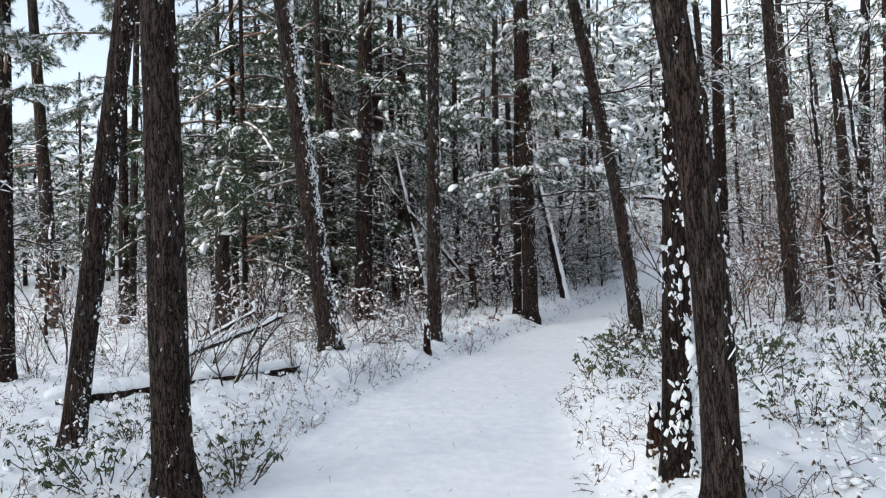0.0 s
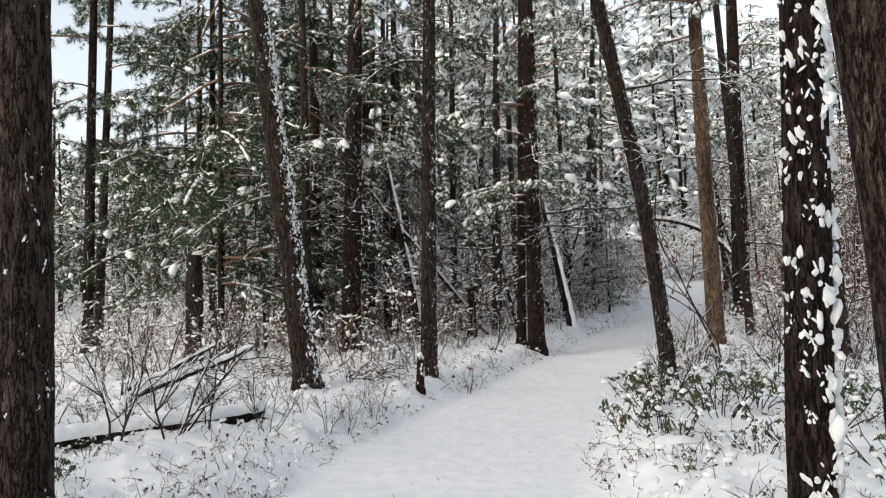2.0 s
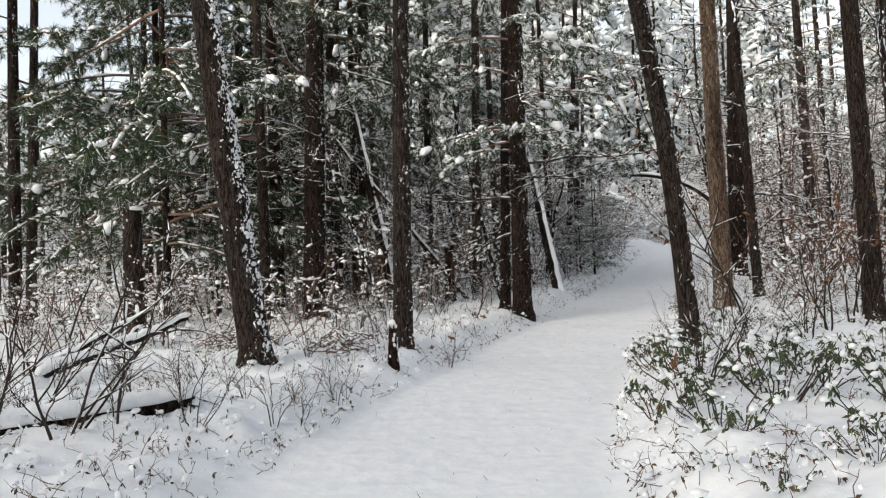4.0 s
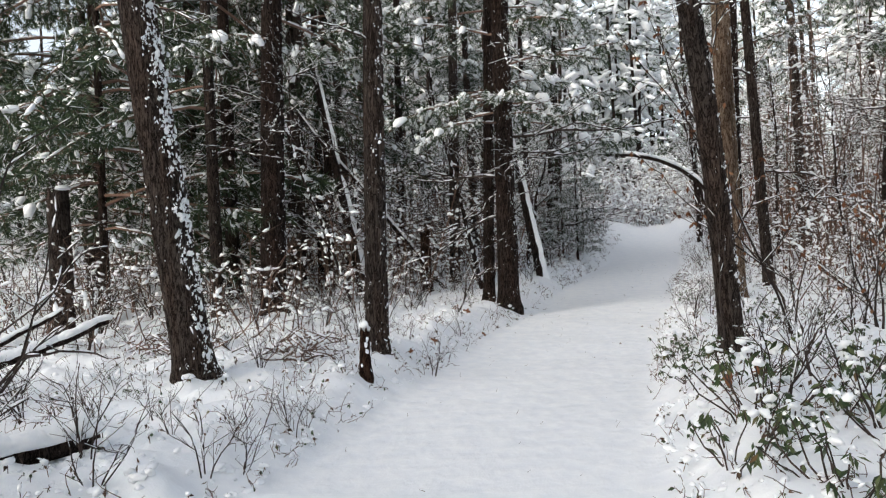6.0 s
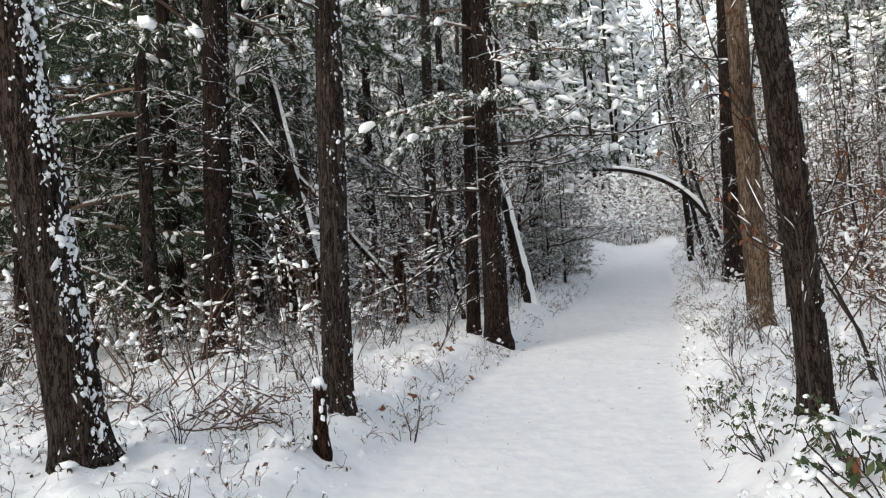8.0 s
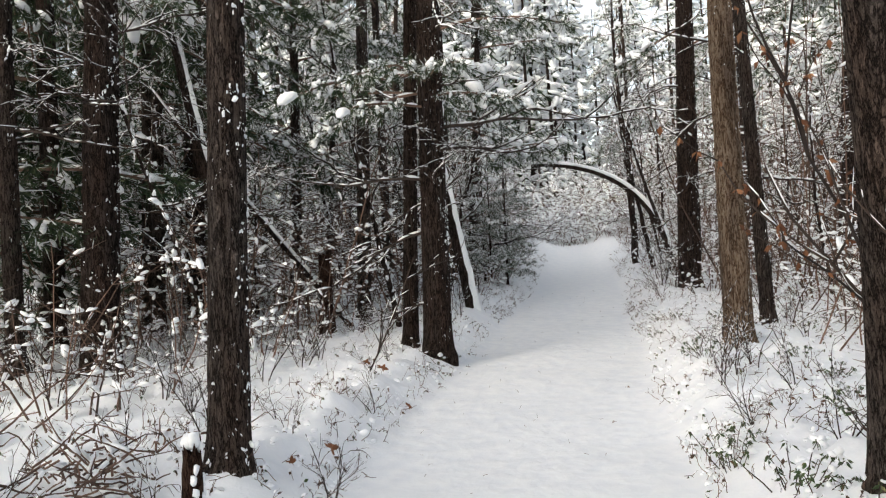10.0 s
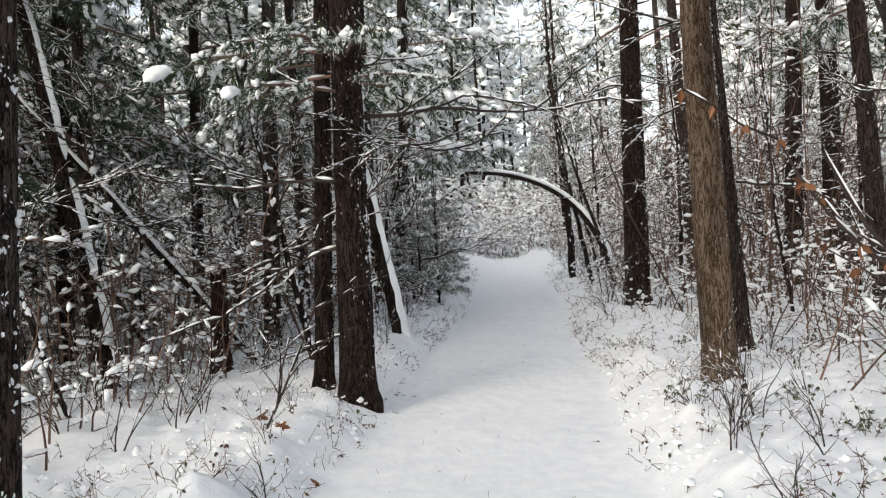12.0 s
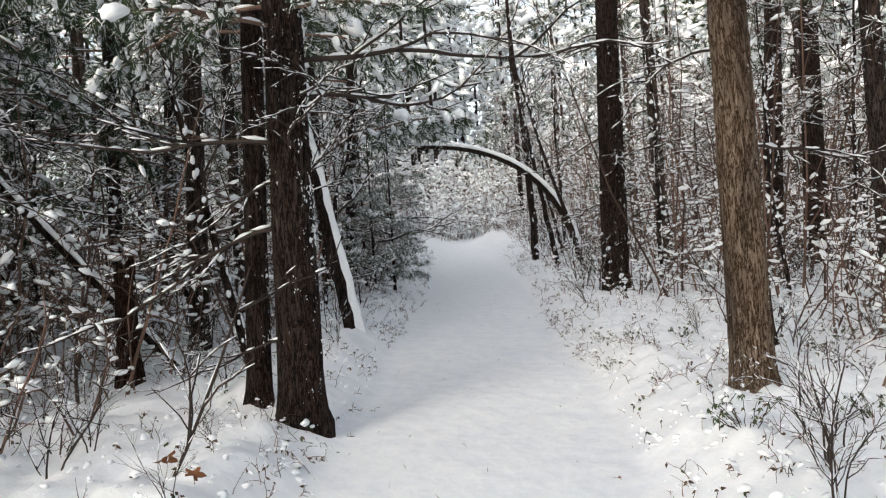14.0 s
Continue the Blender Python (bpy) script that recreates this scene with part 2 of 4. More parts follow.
def needle_bough(seed, length, tufts, needle, snow, lump):
    """A pine bough along +x: stem, side twigs and needles in one mesh, the snow on it in another."""
    rng = np.random.default_rng(seed)
    b, s = Build(), Build()
    stem = bend((0, 0, 0), (1, 0, 0.12), length, 8, rng, 0.055, 0.07)
    tube(b, stem, np.linspace(0.022, 0.006, 9) * (length / 2) ** 0.5, 5)
    for k in range(tufts):
        q = 0.22 + 0.78 * (k + rng.uniform(0, 1)) / tufts
        i = min(7, int(q * 8))
        a = stem[i] + (stem[i + 1] - stem[i]) * (q * 8 - i)
        side = 1 if k % 2 else -1
        spread = 0.36 * length * (1.1 - 0.7 * q) * rng.uniform(0.4, 1.0)
        twig = bend(a, (0.75, side * rng.uniform(0.5, 1.1), rng.uniform(-0.25, 0.2)), spread, 4, rng, 0.17, 0.12)
        tube(b, twig, np.linspace(0.007, 0.003, 5), 3)
        for j in (2, 3, 4):
            at, w = twig[j], unit(twig[j] - twig[j - 1])
            count = 22 if j == 4 else 15
            ways = w * 0.55 + rng.normal(0, 0.55, (count, 3)) + np.array([0, 0, -0.12])
            ways /= np.linalg.norm(ways, axis=1)[:, None]
            over = cross(ways.T, rng.normal(0, 1, (3, count))).T
            over /= np.sqrt((over * over).sum(1, keepdims=True)) + 1e-9
            lens = needle * rng.uniform(0.7, 1.25, (count, 1))
            c = over * needle * 0.05
            tri = np.stack([at - c, at + c, at + ways * lens], 1)
            rimed = int(count * snow * 0.5)
            b.add(tri[rimed:], np.arange((count - rimed) * 3).reshape(-1, 3), 1)
            s.add(tri[:rimed] + np.array([0, 0, 0.006]), np.arange(rimed * 3).reshape(-1, 3))
            for n in range(2):
                if rng.random() < snow:
                    k1 = lump * rng.uniform(0.35, 0.95) * (2.2 if rng.random() < 0.11 else 1)
                    blob(s, at + rng.normal(0, 0.3 * needle, 3) * np.array([1, 1, 0.4]) + np.array([0, 0, 0.2 * k1]), (k1, k1 * rng.uniform(0.45, 0.8), k1 * rng.uniform(0.4, 0.7)), w + rng.normal(0, 0.3, 3) + np.array([0, 0, -0.4]), rng, fine=needle < 0.15, uneven=0.28)
    for i in range(1, 8):
        if rng.random() < 0.7:
            w = unit(stem[i + 1] - stem[i])
            blob(s, (stem[i] + stem[i + 1]) / 2 + np.array([0, 0, 0.022]), (length / 15, 0.028, 0.022), w, rng)
    return b.mesh("bough", [TWIG, NEEDLE]), s.mesh("bough_snow", [SNOW])


def dead_branch(seed, length, forks, snow=0.75):
    """A bare branch along +x with side twigs, and the snow that lies along it."""
    rng = np.random.default_rng(seed)
    b, s = Build(), Build()

    def grow(a, way, long, r, depth):
        n = max(4, int(long / 0.14))
        pts = bend(a, way, long, n, rng, 0.012, 0.17)
        tube(b, pts, np.linspace(r, r * 0.3, n + 1), 5 if depth == 0 else 4)
        for i in range(n):
            if rng.random() < snow:
                seg = pts[i + 1] - pts[i]
                thick = max(0.006, (r * (1 - 0.6 * i / n))) * rng.uniform(0.7, 1.7)
                blob(s, (pts[i] + pts[i + 1]) / 2 + np.array([0, 0, r * (1 - 0.7 * i / n) + thick * 0.2]), (np.linalg.norm(seg) * rng.uniform(0.3, 0.65), thick, thick * 0.9), seg, rng, uneven=0.35)
        if depth < 2:
            for k in range(forks if depth == 0 else 2):
                i = rng.integers(max(1, n // 4), n)
                w = unit(pts[i] - pts[i - 1])
                turn = np.array([-w[1], w[0], 0]) * rng.choice((-1, 1)) * rng.uniform(0.5, 1.1) + np.array([0, 0, rng.uniform(-0.35, 0.45)])
                grow(pts[i], w * 0.8 + turn, long * rng.uniform(0.3, 0.55), r * 0.55, depth + 1)

    grow((0, 0, 0), (1, 0, 0.05), length, 0.009 + 0.006 * length, 0)
    return b.mesh("branch", [TWIG_DARK]), s.mesh("branch_snow", [SNOW])


BOUGHS = [needle_bough(k, 1.9, 22, 0.12, 0.3, 0.06) for k in range(5)]
BOUGHS_FAR = [needle_bough(20 + k, 2.6, 22, 0.17, 0.2, 0.07) for k in range(5)]
BOUGHS_WHITE = [needle_bough(30 + k, 2.6, 22, 0.19, 0.5, 0.085) for k in range(4)]
BRANCHES = [dead_branch(40 + k, 1.5 + 0.25 * (k % 3), 4) for k in range(6)]
LIMB_SET = [dead_branch(60 + k, 2.3, 7, 0.85) for k in range(4)]


def trunk_line(height, lean, curve):
    hs = np.concatenate([[-0.25], np.arange(0, 5, 0.11), np.arange(5, height, 0.5), [height]])
    low = np.minimum(hs, 3.6)
    arc = low * (2 * hs - low)
    return np.stack([lean[0] * hs + curve[0] * arc, lean[1] * hs + curve[1] * arc, hs], 1)


def trunk_mesh(rng, dia, height, line, bark, fine):
    sides = 44 if fine else 14
    hs = line[:, 2]
    ang = np.arange(sides) * 2 * math.pi / sides
    seed = rng.uniform(0, 50)
    rings = []
    for p in line:
        h = max(0.0, p[2])
        r = dia / 2 * (1 - 0.62 * h / height) + dia * 0.11 * math.exp(-h / 0.12)
        ridge = np.array([abs(noise.noise(Vector((math.cos(a) * 5.5 + seed, math.sin(a) * 5.5, h * 1.6)))) for a in ang]) if fine else 0
        lump = np.array([noise.noise(Vector((math.cos(a) * 0.8, math.sin(a) * 0.8 + seed, h * 0.7))) for a in ang])
        root = np.array([max(0, math.cos(3 * a + seed)) for a in ang]) * dia * 0.10 * math.exp(-h / 0.12)
        k = r * (1 + 0.07 * lump - 0.17 * ridge * (0.6 + rng.uniform(0, 0.8, sides) if fine else 1)) + root
        rings.append(np.stack([p[0] + np.cos(ang) * k, p[1] + np.sin(ang) * k, np.full(sides, p[2])], 1))
    b = Build()
    n = len(line)
    b.add(np.concatenate(rings), [(i * sides + j, i * sides + (j + 1) % sides, (i + 1) * sides + (j + 1) % sides, (i + 1) * sides + j) for i in range(n - 1) for j in range(sides)]
          + [tuple((n - 1) * sides + j for j in range(sides))])
    return b.mesh("trunk", [bark])


def trunk_snow(rng, dia, height, line, count, spread, top, size=1.0, detail=False):
    """Flecks and pads of snow driven on to the bark, most on the windward side."""
    s = Build()
    for k in range(count):
        h = rng.uniform(0.0, top)
        a = WIND + (rng.normal(0, spread) if rng.random() < 0.85 else rng.uniform(-3.1, 3.1))
        p = np.array([np.interp(h, line[:, 2], line[:, 0]), np.interp(h, line[:, 2], line[:, 1]), h])
        r = dia / 2 * (1 - 0.62 * h / height) + dia * 0.11 * math.exp(-h / 0.12)
        out = np.array([math.cos(a), math.sin(a), 0])
        near = math.exp(-((a - WIND) / spread) ** 2)
        k1 = size * rng.uniform(0.003, 0.008 + 0.017 * near * rng.random() ** 2)
        for j in range(rng.integers(1, 6)):
            off = rng.normal(0, k1 * 1.3, 2)
            q = k1 * rng.uniform(0.55, 1.15)
            blob(s, p + out * (r * 0.97) + np.array([-out[1] * off[0], out[0] * off[0], off[1] * 2.2]), (q * rng.uniform(0.8, 1.9), q * rng.uniform(0.5, 1.2), q * 0.35), (rng.normal(0, 0.45) * -out[1], rng.normal(0, 0.45) * out[0], 1), rng, uneven=0.26 if detail else 0.4, fine=detail)
    return s.mesh("bark_snow", [SNOW])


def pine(x, y, dia, lean=(0, 0), curve=(0, 0), height=15.0, bark=None, flecks=90, spread=0.7, crown=(5.0, 14), dead=6, low=1.6, extra=(),
         far=False, white=False, size=1.0, seed=0, label="", reach=1.0, z=None, fine=True):
    rng = np.random.default_rng(seed + 1000)
    gz0 = ground_z(x, y) if z is None else z
    t = empty("pine_tree", pose(x, y, gz0 - 0.02), label or "tall pine with dark furrowed bark flecked with snow", "tree", "pines along the path")
    line = trunk_line(height, lean, curve)
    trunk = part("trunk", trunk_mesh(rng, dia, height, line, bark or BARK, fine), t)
    if flecks:
        part("bark_snow", trunk_snow(rng, dia, height, line, int(flecks * 2.2), spread, min(height * 0.6, 7.0), size, size > 1.8), trunk, "white snow stuck to the bark", "stuff")

    def place(name, pair, h, az, up, k):
        p = (np.interp(h, line[:, 2], line[:, 0]), np.interp(h, line[:, 2], line[:, 1]), h)
        o = part(name, pair[0], t)
        o.matrix_local = pose(*p, 0, -up, math.degrees(az)) @ Matrix.Scale(k, 4)
        part(name + "_snow", pair[1], o, "", "stuff")

    for name, h, az, up, k in extra:
        place(name, (BRANCHES if name == "branch" else BOUGHS)[int(h * 10) % 4], h, math.radians(az), up, k)
    for k in range(dead):
        place("branch", BRANCHES[rng.integers(6)], rng.uniform(low, max(low + 1, crown[0] + 1)), rng.uniform(0, 6.28), rng.uniform(-14, 16), rng.uniform(0.5, 1.05))
    boughs = int(crown[1] * (0.8 if far and y < 24 and crown[1] < 20 else 1))
    for k in range(boughs):
        q = (k + rng.random()) / boughs
        h = crown[0] + (min(height - 0.6, crown[0] + (9 if y > 24 or crown[1] > 20 or not far else 7)) - crown[0]) * q
        place("bough", (BOUGHS_WHITE if white else BOUGHS_FAR if far else BOUGHS)[rng.integers(4)], h, rng.uniform(0, 6.28), rng.uniform(-14, 14), reach * rng.uniform(0.75, 1.25) * (1.15 - 0.35 * q))
    return t


# the two pines beside the start, and the twin trunks across the path
# their crowns, out of view, are made fuller to shade the near path
pine(-2.06, 5.15, 0.29, (0.001, 0), flecks=70, size=0.75, crown=(6.5, 20), dead=1, low=5, reach=1.25, seed=1, label="thick pine trunk with deeply furrowed brown bark")
pine(-3.62, 6.72, 0.24, (0.156, 0), flecks=150, spread=0.6, crown=(6.5, 20), dead=1, low=5, reach=1.25, seed=2, size=1.3, label="leaning pine with snow along one side of its dark trunk")
pine(1.38, 3.95, 0.215, (0.04, 0), (-0.034, 0), flecks=60, crown=(6.5, 20), dead=1, low=5, reach=1.25, seed=3, label="leaning brown pine trunk with a few snow flecks")
pine(1.36, 4.66, 0.20, (0.05, 0), flecks=320, spread=1.3, crown=(6.5, 20), dead=1, low=5, reach=1.25, seed=4, size=2.2, bark=BARK_DARK, label="dark pine trunk plastered with thick snow pads")
# along the near side of the path
pine(-2.08, 12.28, 0.40, (-0.100, 0), flecks=360, spread=0.34, crown=(6.0, 12), dead=4, low=3.5, seed=5, size=1.75, label="stout leaning pine with snow packed down one side")
pine(-2.15, 17.8, 0.47, (0.046, 0), flecks=200, spread=1.2, crown=(4.5, 16), dead=8, seed=6, bark=BARK_DARK, label="thick dark pine trunk with thin dead branches")
pine(-0.34, 13.35, 0.275, (0.041, 0), flecks=160, spread=1.2, crown=(6.0, 12), dead=5, low=3.2, seed=7, label="straight pine trunk dotted with small snow flecks")
pine(1.98, 17.85, 0.40, (0.020, -0.003), flecks=260, spread=0.7, crown=(3.9, 14), dead=7, low=2.2, seed=8, bark=BARK_DARK,
     extra=(("branch", 2.35, 176, 2, 1.25), ("branch", 2.05, 184, -2, 0.75), ("branch", 1.65, 172, 3, 1.2), ("branch", 0.75, 186, -14, 0.8), ("branch", 2.75, 20, 2, 1.3), ("branch", 3.0, 5, 4, 1.3),
            ("bough", 3.3, 205, -6, 0.9), ("bough", 3.5, 160, -4, 1.0), ("bough", 3.6, 235, 2, 1.0), ("bough", 3.45, 300, -8, 0.7), ("bough", 3.75, 185, -10, 1.1), ("bough", 3.7, 260, -5, 0.8)), label="thick dark pine with snowy boughs over the path")
pine(1.70, 18.35, 0.22, (0.045, -0.02), flecks=60, crown=(4.4, 8), dead=4, seed=9, bark=BARK_DARK, label="slim dark trunk close behind a thicker pine")
# across the path
pine(2.95, 11.52, 0.225, (-0.085, -0.13), (-0.018, 0), flecks=130, spread=0.5, crown=(5.4, 9), dead=3, low=3, seed=10, label="curving pine leaning over the path, snow on one side")
pine(5.44, 16.38, 0.36, (-0.002, 0), flecks=120, spread=0.45, crown=(6.0, 10), dead=3, low=3.4, seed=11, bark=BARK_PALE, label="pine with flaking bark coloured pale as if sunlit, snow on its flank")
pine(8.57, 22.6, 0.50, (0.028, -0.011), flecks=160, spread=1.0, crown=(5.0, 12), dead=12, low=1.5, seed=12, bark=BARK_DARK, label="thick reddish-dark pine with many snowy branches")
pine(6.54, 17.29, 0.20, (-0.033, 0.014), flecks=60, crown=(5.5, 7), dead=5, seed=13, label="slim pine behind the pale-barked one")
pine(6.50, 13.70, 0.30, (-0.027, 0), flecks=90, crown=(5.5, 8), dead=5, seed=14, label="brown pine among snowy shrubs beside the path")
# stand behind, from the clearing to the bend
STAND = [(-3.21, 19.8, 0.30, 0.013), (-2.02, 21.0, 0.22, 0.039), (-1.45, 21.7, 0.22, 0.034), (1.39, 21.4, 0.26, 0.041), (5.2, 28.4, 0.23, 0.078),
         (-11.0, 20.0, 0.40, -0.04), (-8.9, 19.6, 0.28, 0.03), (-9.3, 21.0, 0.25, 0.05), (-6.46, 10.4, 0.22, 0.02), (-0.92, 20.9, 0.20, -0.02)]
for k, (x, y, d, l) in enumerate(STAND):
    pine(x, y, d, (l, 0), flecks=70, white=x > -1, crown=(3.4 if x > -8 else 4.2, 12), dead=7, low=1.3, seed=30 + k, fine=False, bark=(BARK_DARK, BARK)[k % 2], far=y > 16, label="slim pine with thin dead lower branches, snow-laden above")
for k, (x, y, d, l) in enumerate([(-2.2, 21.4, 0.30, 0.036), (-1.74, 23.2, 0.22, 0.02), (-3.1, 17.9, 0.22, 0.01), (4.4, 27.4, 0.20, 0.0), (7.4, 35.5, 0.2, 0.05), (6.6, 33.0, 0.3, 0.04), (-4.6, 24, 0.3, 0.03), (0.3, 25.5, 0.25, 0.03),
                                  (2.3, 24.6, 0.22, 0.0)]):
    pine(x, y, d, (l, 0), flecks=50, crown=(3.0, 12), dead=7, low=1.2, seed=50 + k, fine=False, bark=(BARK, BARK_DARK)[k % 2], far=True, white=x > -1, label="pine in the dense stand, its boughs heavy with snow")
# pines branched low towards the clearing
for k, (x, y, d) in enumerate(((-6.3, 21.2, 0.22), (-4.6, 22.4, 0.25), (-7.6, 24.0, 0.24), (-3.6, 25.0, 0.26), (-5.4, 19.0, 0.16))):
    pine(x, y, d, (0.02, 0), flecks=30, crown=(1.5, 32), dead=3, low=1.0, seed=70 + k, fine=False, bark=BARK_DARK, far=True, reach=1.25, label="bushy dark green pine with low snowy boughs")
pine(13.7, 23.9, 0.46, (0.06, -0.02), flecks=40, crown=(6, 8), dead=6, seed=80, fine=False, bark=BARK_DARK, far=True, white=True, label="thick brown pine trunk deep in the wood")
pine(14.6, 23.5, 0.50, (0.02, -0.01), flecks=40, crown=(6, 8), dead=6, seed=81, fine=False, bark=BARK_DARK, far=True, white=True, label="thick brown pine trunk deep in the wood")


# young pines at the bend
for k, (x, y, h) in enumerate(((5.55, 26.1, 3.2), (4.95, 25.5, 2.6), (5.2, 27.0, 3.4), (6.2, 28.3, 3.0), (4.3, 26.4, 3.6), (6.9, 30.2, 3.2))):
    pine(x, y, 0.06, (0.01, 0), height=h, flecks=0, crown=(0.35, 24), dead=2, low=0.5, seed=90 + k, fine=False, bark=BARK_DARK, far=True, white=True, reach=0.30, label="young bushy pine dusted with snow beside the path")


def scatter(rng, n, x0, x1, y0, y1, clear, apart, taken):
    """Random places off the path, none nearer than apart to one another."""
    out, tries = [], 0
    while len(out) < n and tries < n * 60:
        tries += 1
        x, y = rng.uniform(x0, x1), rng.uniform(y0, y1)
        if off_path(x, y) > clear and all((x - a) ** 2 + (y - c) ** 2 > apart * apart for a, c in taken):
            taken.append((x, y))
            out.append((x, y))
    return out


rng = np.random.default_rng(7)
taken = [(o.location.x, o.location.y) for o in scene.objects if o.name.startswith("pine_tree")]
for k, (x, y) in enumerate(scatter(rng, 15, -9, 4, 24, 40, 2.6, 2.2, taken) + scatter(rng, 5, 3, 26, 33, 46, 3.2, 2.6, taken)):
    pine(x, y, rng.uniform(0.14, 0.30), (rng.normal(0.02, 0.04), 0), flecks=30, crown=(rng.uniform(1.6, 3.4), 14), dead=5, low=0.9, seed=100 + k, fine=False, bark=(BARK, BARK_DARK)[k % 2], far=True, white=x > -3,
         label="far pine with snow-laden boughs")
for k, (x, y) in enumerate(scatter(rng, 12, 9.5, 26, 12, 28, 2.6, 2.2, taken)):
    pine(x, y, rng.uniform(0.2, 0.42), (rng.normal(-0.02, 0.03), 0), flecks=40, crown=(rng.uniform(4.5, 6), 8), dead=8, low=1.0, seed=200 + k, fine=False, far=True, white=True, label="brown-barked pine in the open wood")
for k, (x, y) in enumerate(scatter(rng, 9, -22, -9, 26, 42, 2.6, 2.4, taken)):
    pine(x, y, rng.uniform(0.16, 0.3), (rng.normal(0.02, 0.03), 0), height=9, flecks=20, crown=(rng.uniform(1.5, 3), 14), dead=4, seed=300 + k, fine=False, far=True, label="low snow-laden pine beyond the clearing")


# ---- bare trees, stumps and fallen wood ----
def bare_tree(x, y, dia, height, lean, limbs, seed, label="slender leafless tree with snow along its limbs", first=0.9):
    rng = np.random.default_rng(seed)
    t = empty("bare_tree", pose(x, y, ground_z(x, y) - 0.02), label, "tree", "leafless trees")
    hs = np.linspace(-0.2, height, 16)
    w = np.cumsum(rng.normal(0, 0.025, (16, 2)), 0)
    line = np.stack([lean[0] * hs + w[:, 0], lean[1] * hs + w[:, 1], hs], 1)
    b, s = Build(), Build()
    tube(b, line, dia / 2 * np.linspace(1.1, 0.25, 16), 9, rough=0.06, rng=rng)
    trunk = part("trunk", b.mesh("trunk", [BARK_DARK]), t)
    for k in range(int(height * 9)):
        h = rng.uniform(0, height * 0.8)
        a = WIND + rng.normal(0, 0.7)
        k1 = rng.uniform(0.012, 0.035)
        p = np.array([np.interp(h, hs, line[:, 0]), np.interp(h, hs, line[:, 1]), h]) + np.array([math.cos(a), math.sin(a), 0]) * dia / 2 * (1 - 0.75 * h / height)
        blob(s, p, (k1 * 1.9, k1, k1 * 0.7), (0, 0.1, 1), rng)
    part("bark_snow", s.mesh("bark_snow", [SNOW]), trunk, "", "stuff")
    for k in range(limbs):
        h = first + (height - first) * (k + rng.random()) / limbs
        pair = LIMB_SET[rng.integers(4)]
        o = part("limb", pair[0], t)
        o.matrix_local = pose(np.interp(h, hs, line[:, 0]), np.interp(h, hs, line[:, 1]), h, rng.uniform(-40, 40), -rng.uniform(0, 45), rng.uniform(0, 360)) @ Matrix.Scale(rng.uniform(0.45, 1.0) * (1.1 - 0.5 * h / height), 4)
        part("limb_snow", pair[1], o, "", "stuff")
    return t


for k, (x, y) in enumerate(scatter(rng, 26, 6, 22, 11, 34, 2.3, 1.3, taken)):
    bare_tree(x, y, rng.uniform(0.05, 0.13), rng.uniform(4, 8), (rng.normal(-0.05, 0.08), 0), 13, 400 + k)
for k, (x, y) in enumerate(scatter(rng, 22, -6, 5, 17.5, 32, 2.0, 1.0, taken)):
    bare_tree(x, y, rng.uniform(0.04, 0.10), rng.uniform(3, 6.5), (rng.normal(0.0, 0.12), 0), 11, 450 + k)
for k, (x, y) in enumerate(scatter(rng, 16, -20, -5, 13, 30, 2.3, 1.5, taken)):
    bare_tree(x, y, rng.uniform(0.04, 0.09), rng.uniform(2.5, 4.5), (rng.normal(0.0, 0.1), 0), 12, 480 + k)
bare_tree(11.0, 29.8, 0.22, 9, (-0.03, 0.01), 12, 500, "slim dark trunk where the path bends", 3)
bare_tree(10.65, 27.9, 0.14, 5.5, (-0.19, 0.07), 6, 501, "thin leaning trunk beside the bend of the path", 2.5)
bare_tree(10.85, 27.1, 0.12, 5.5, (-0.26, 0.10), 6, 502, "thin leaning trunk beside the bend of the path", 2.5)


def snow_along(s, pts, radii, rng, thick=0.8, share=0.92, spread=1.0):
    """Snow lying along the upper side of a log or limb."""
    for i in range(len(pts) - 1):
        for q in (0.0, 0.33, 0.66):
            if rng.random() < share:
                seg = pts[i + 1] - pts[i]
                r = radii[i]
                u = unit(seg)
                n = np.array([0, 0, 1.0]) + 0.45 * np.array([math.cos(WIND), math.sin(WIND), 0])
                n = unit(n - u * n.dot(u))
                blob(s, pts[i] + seg * q + n * (r * 0.75 + thick * r * 0.35), (np.linalg.norm(seg) * 0.95, r * spread * rng.uniform(0.9, 1.05), r * thick * rng.uniform(0.85, 1.05)), seg, rng, fine=True, uneven=0.07)


def fallen(name, a, c, r0, r1, label, category, bark=BARK_DARK, sag=0.0, seed=0, thick=0.8, share=0.92, mid=None, spread=1.0):
    rng = np.random.default_rng(seed)
    n = 20
    q = np.linspace(0, 1, n)[:, None]
    a, c = np.asarray(a, float), np.asarray(c, float)
    pts = a + (c - a) * q + np.array([0, 0, 1]) * sag * 4 * q * (1 - q) + np.cumsum(rng.normal(0, 0.008, (n, 3)), 0)
    if mid is not None:
        u, w = (np.asarray(m, float) for m in mid)
        pts = a * (1 - q) ** 3 + u * 3 * q * (1 - q) ** 2 + w * 3 * q * q * (1 - q) + c * q ** 3
    radii = np.linspace(r0, r1, n)
    b, s = Build(), Build()
    tube(b, pts - a, radii, 12, rough=0.10, rng=rng)
    t = tagged(new(name, b.mesh(name, [bark])), label, category)
    t.location = a
    snow_along(s, pts - a, radii, rng, thick, share, spread)
    part("snow_cover", s.mesh("snow_cover", [SNOW]), t, "thick white snow on top", "stuff")
    return t


def gz_up(x, y, up=0.0):
    return (x, y, ground_z(x, y) + up)


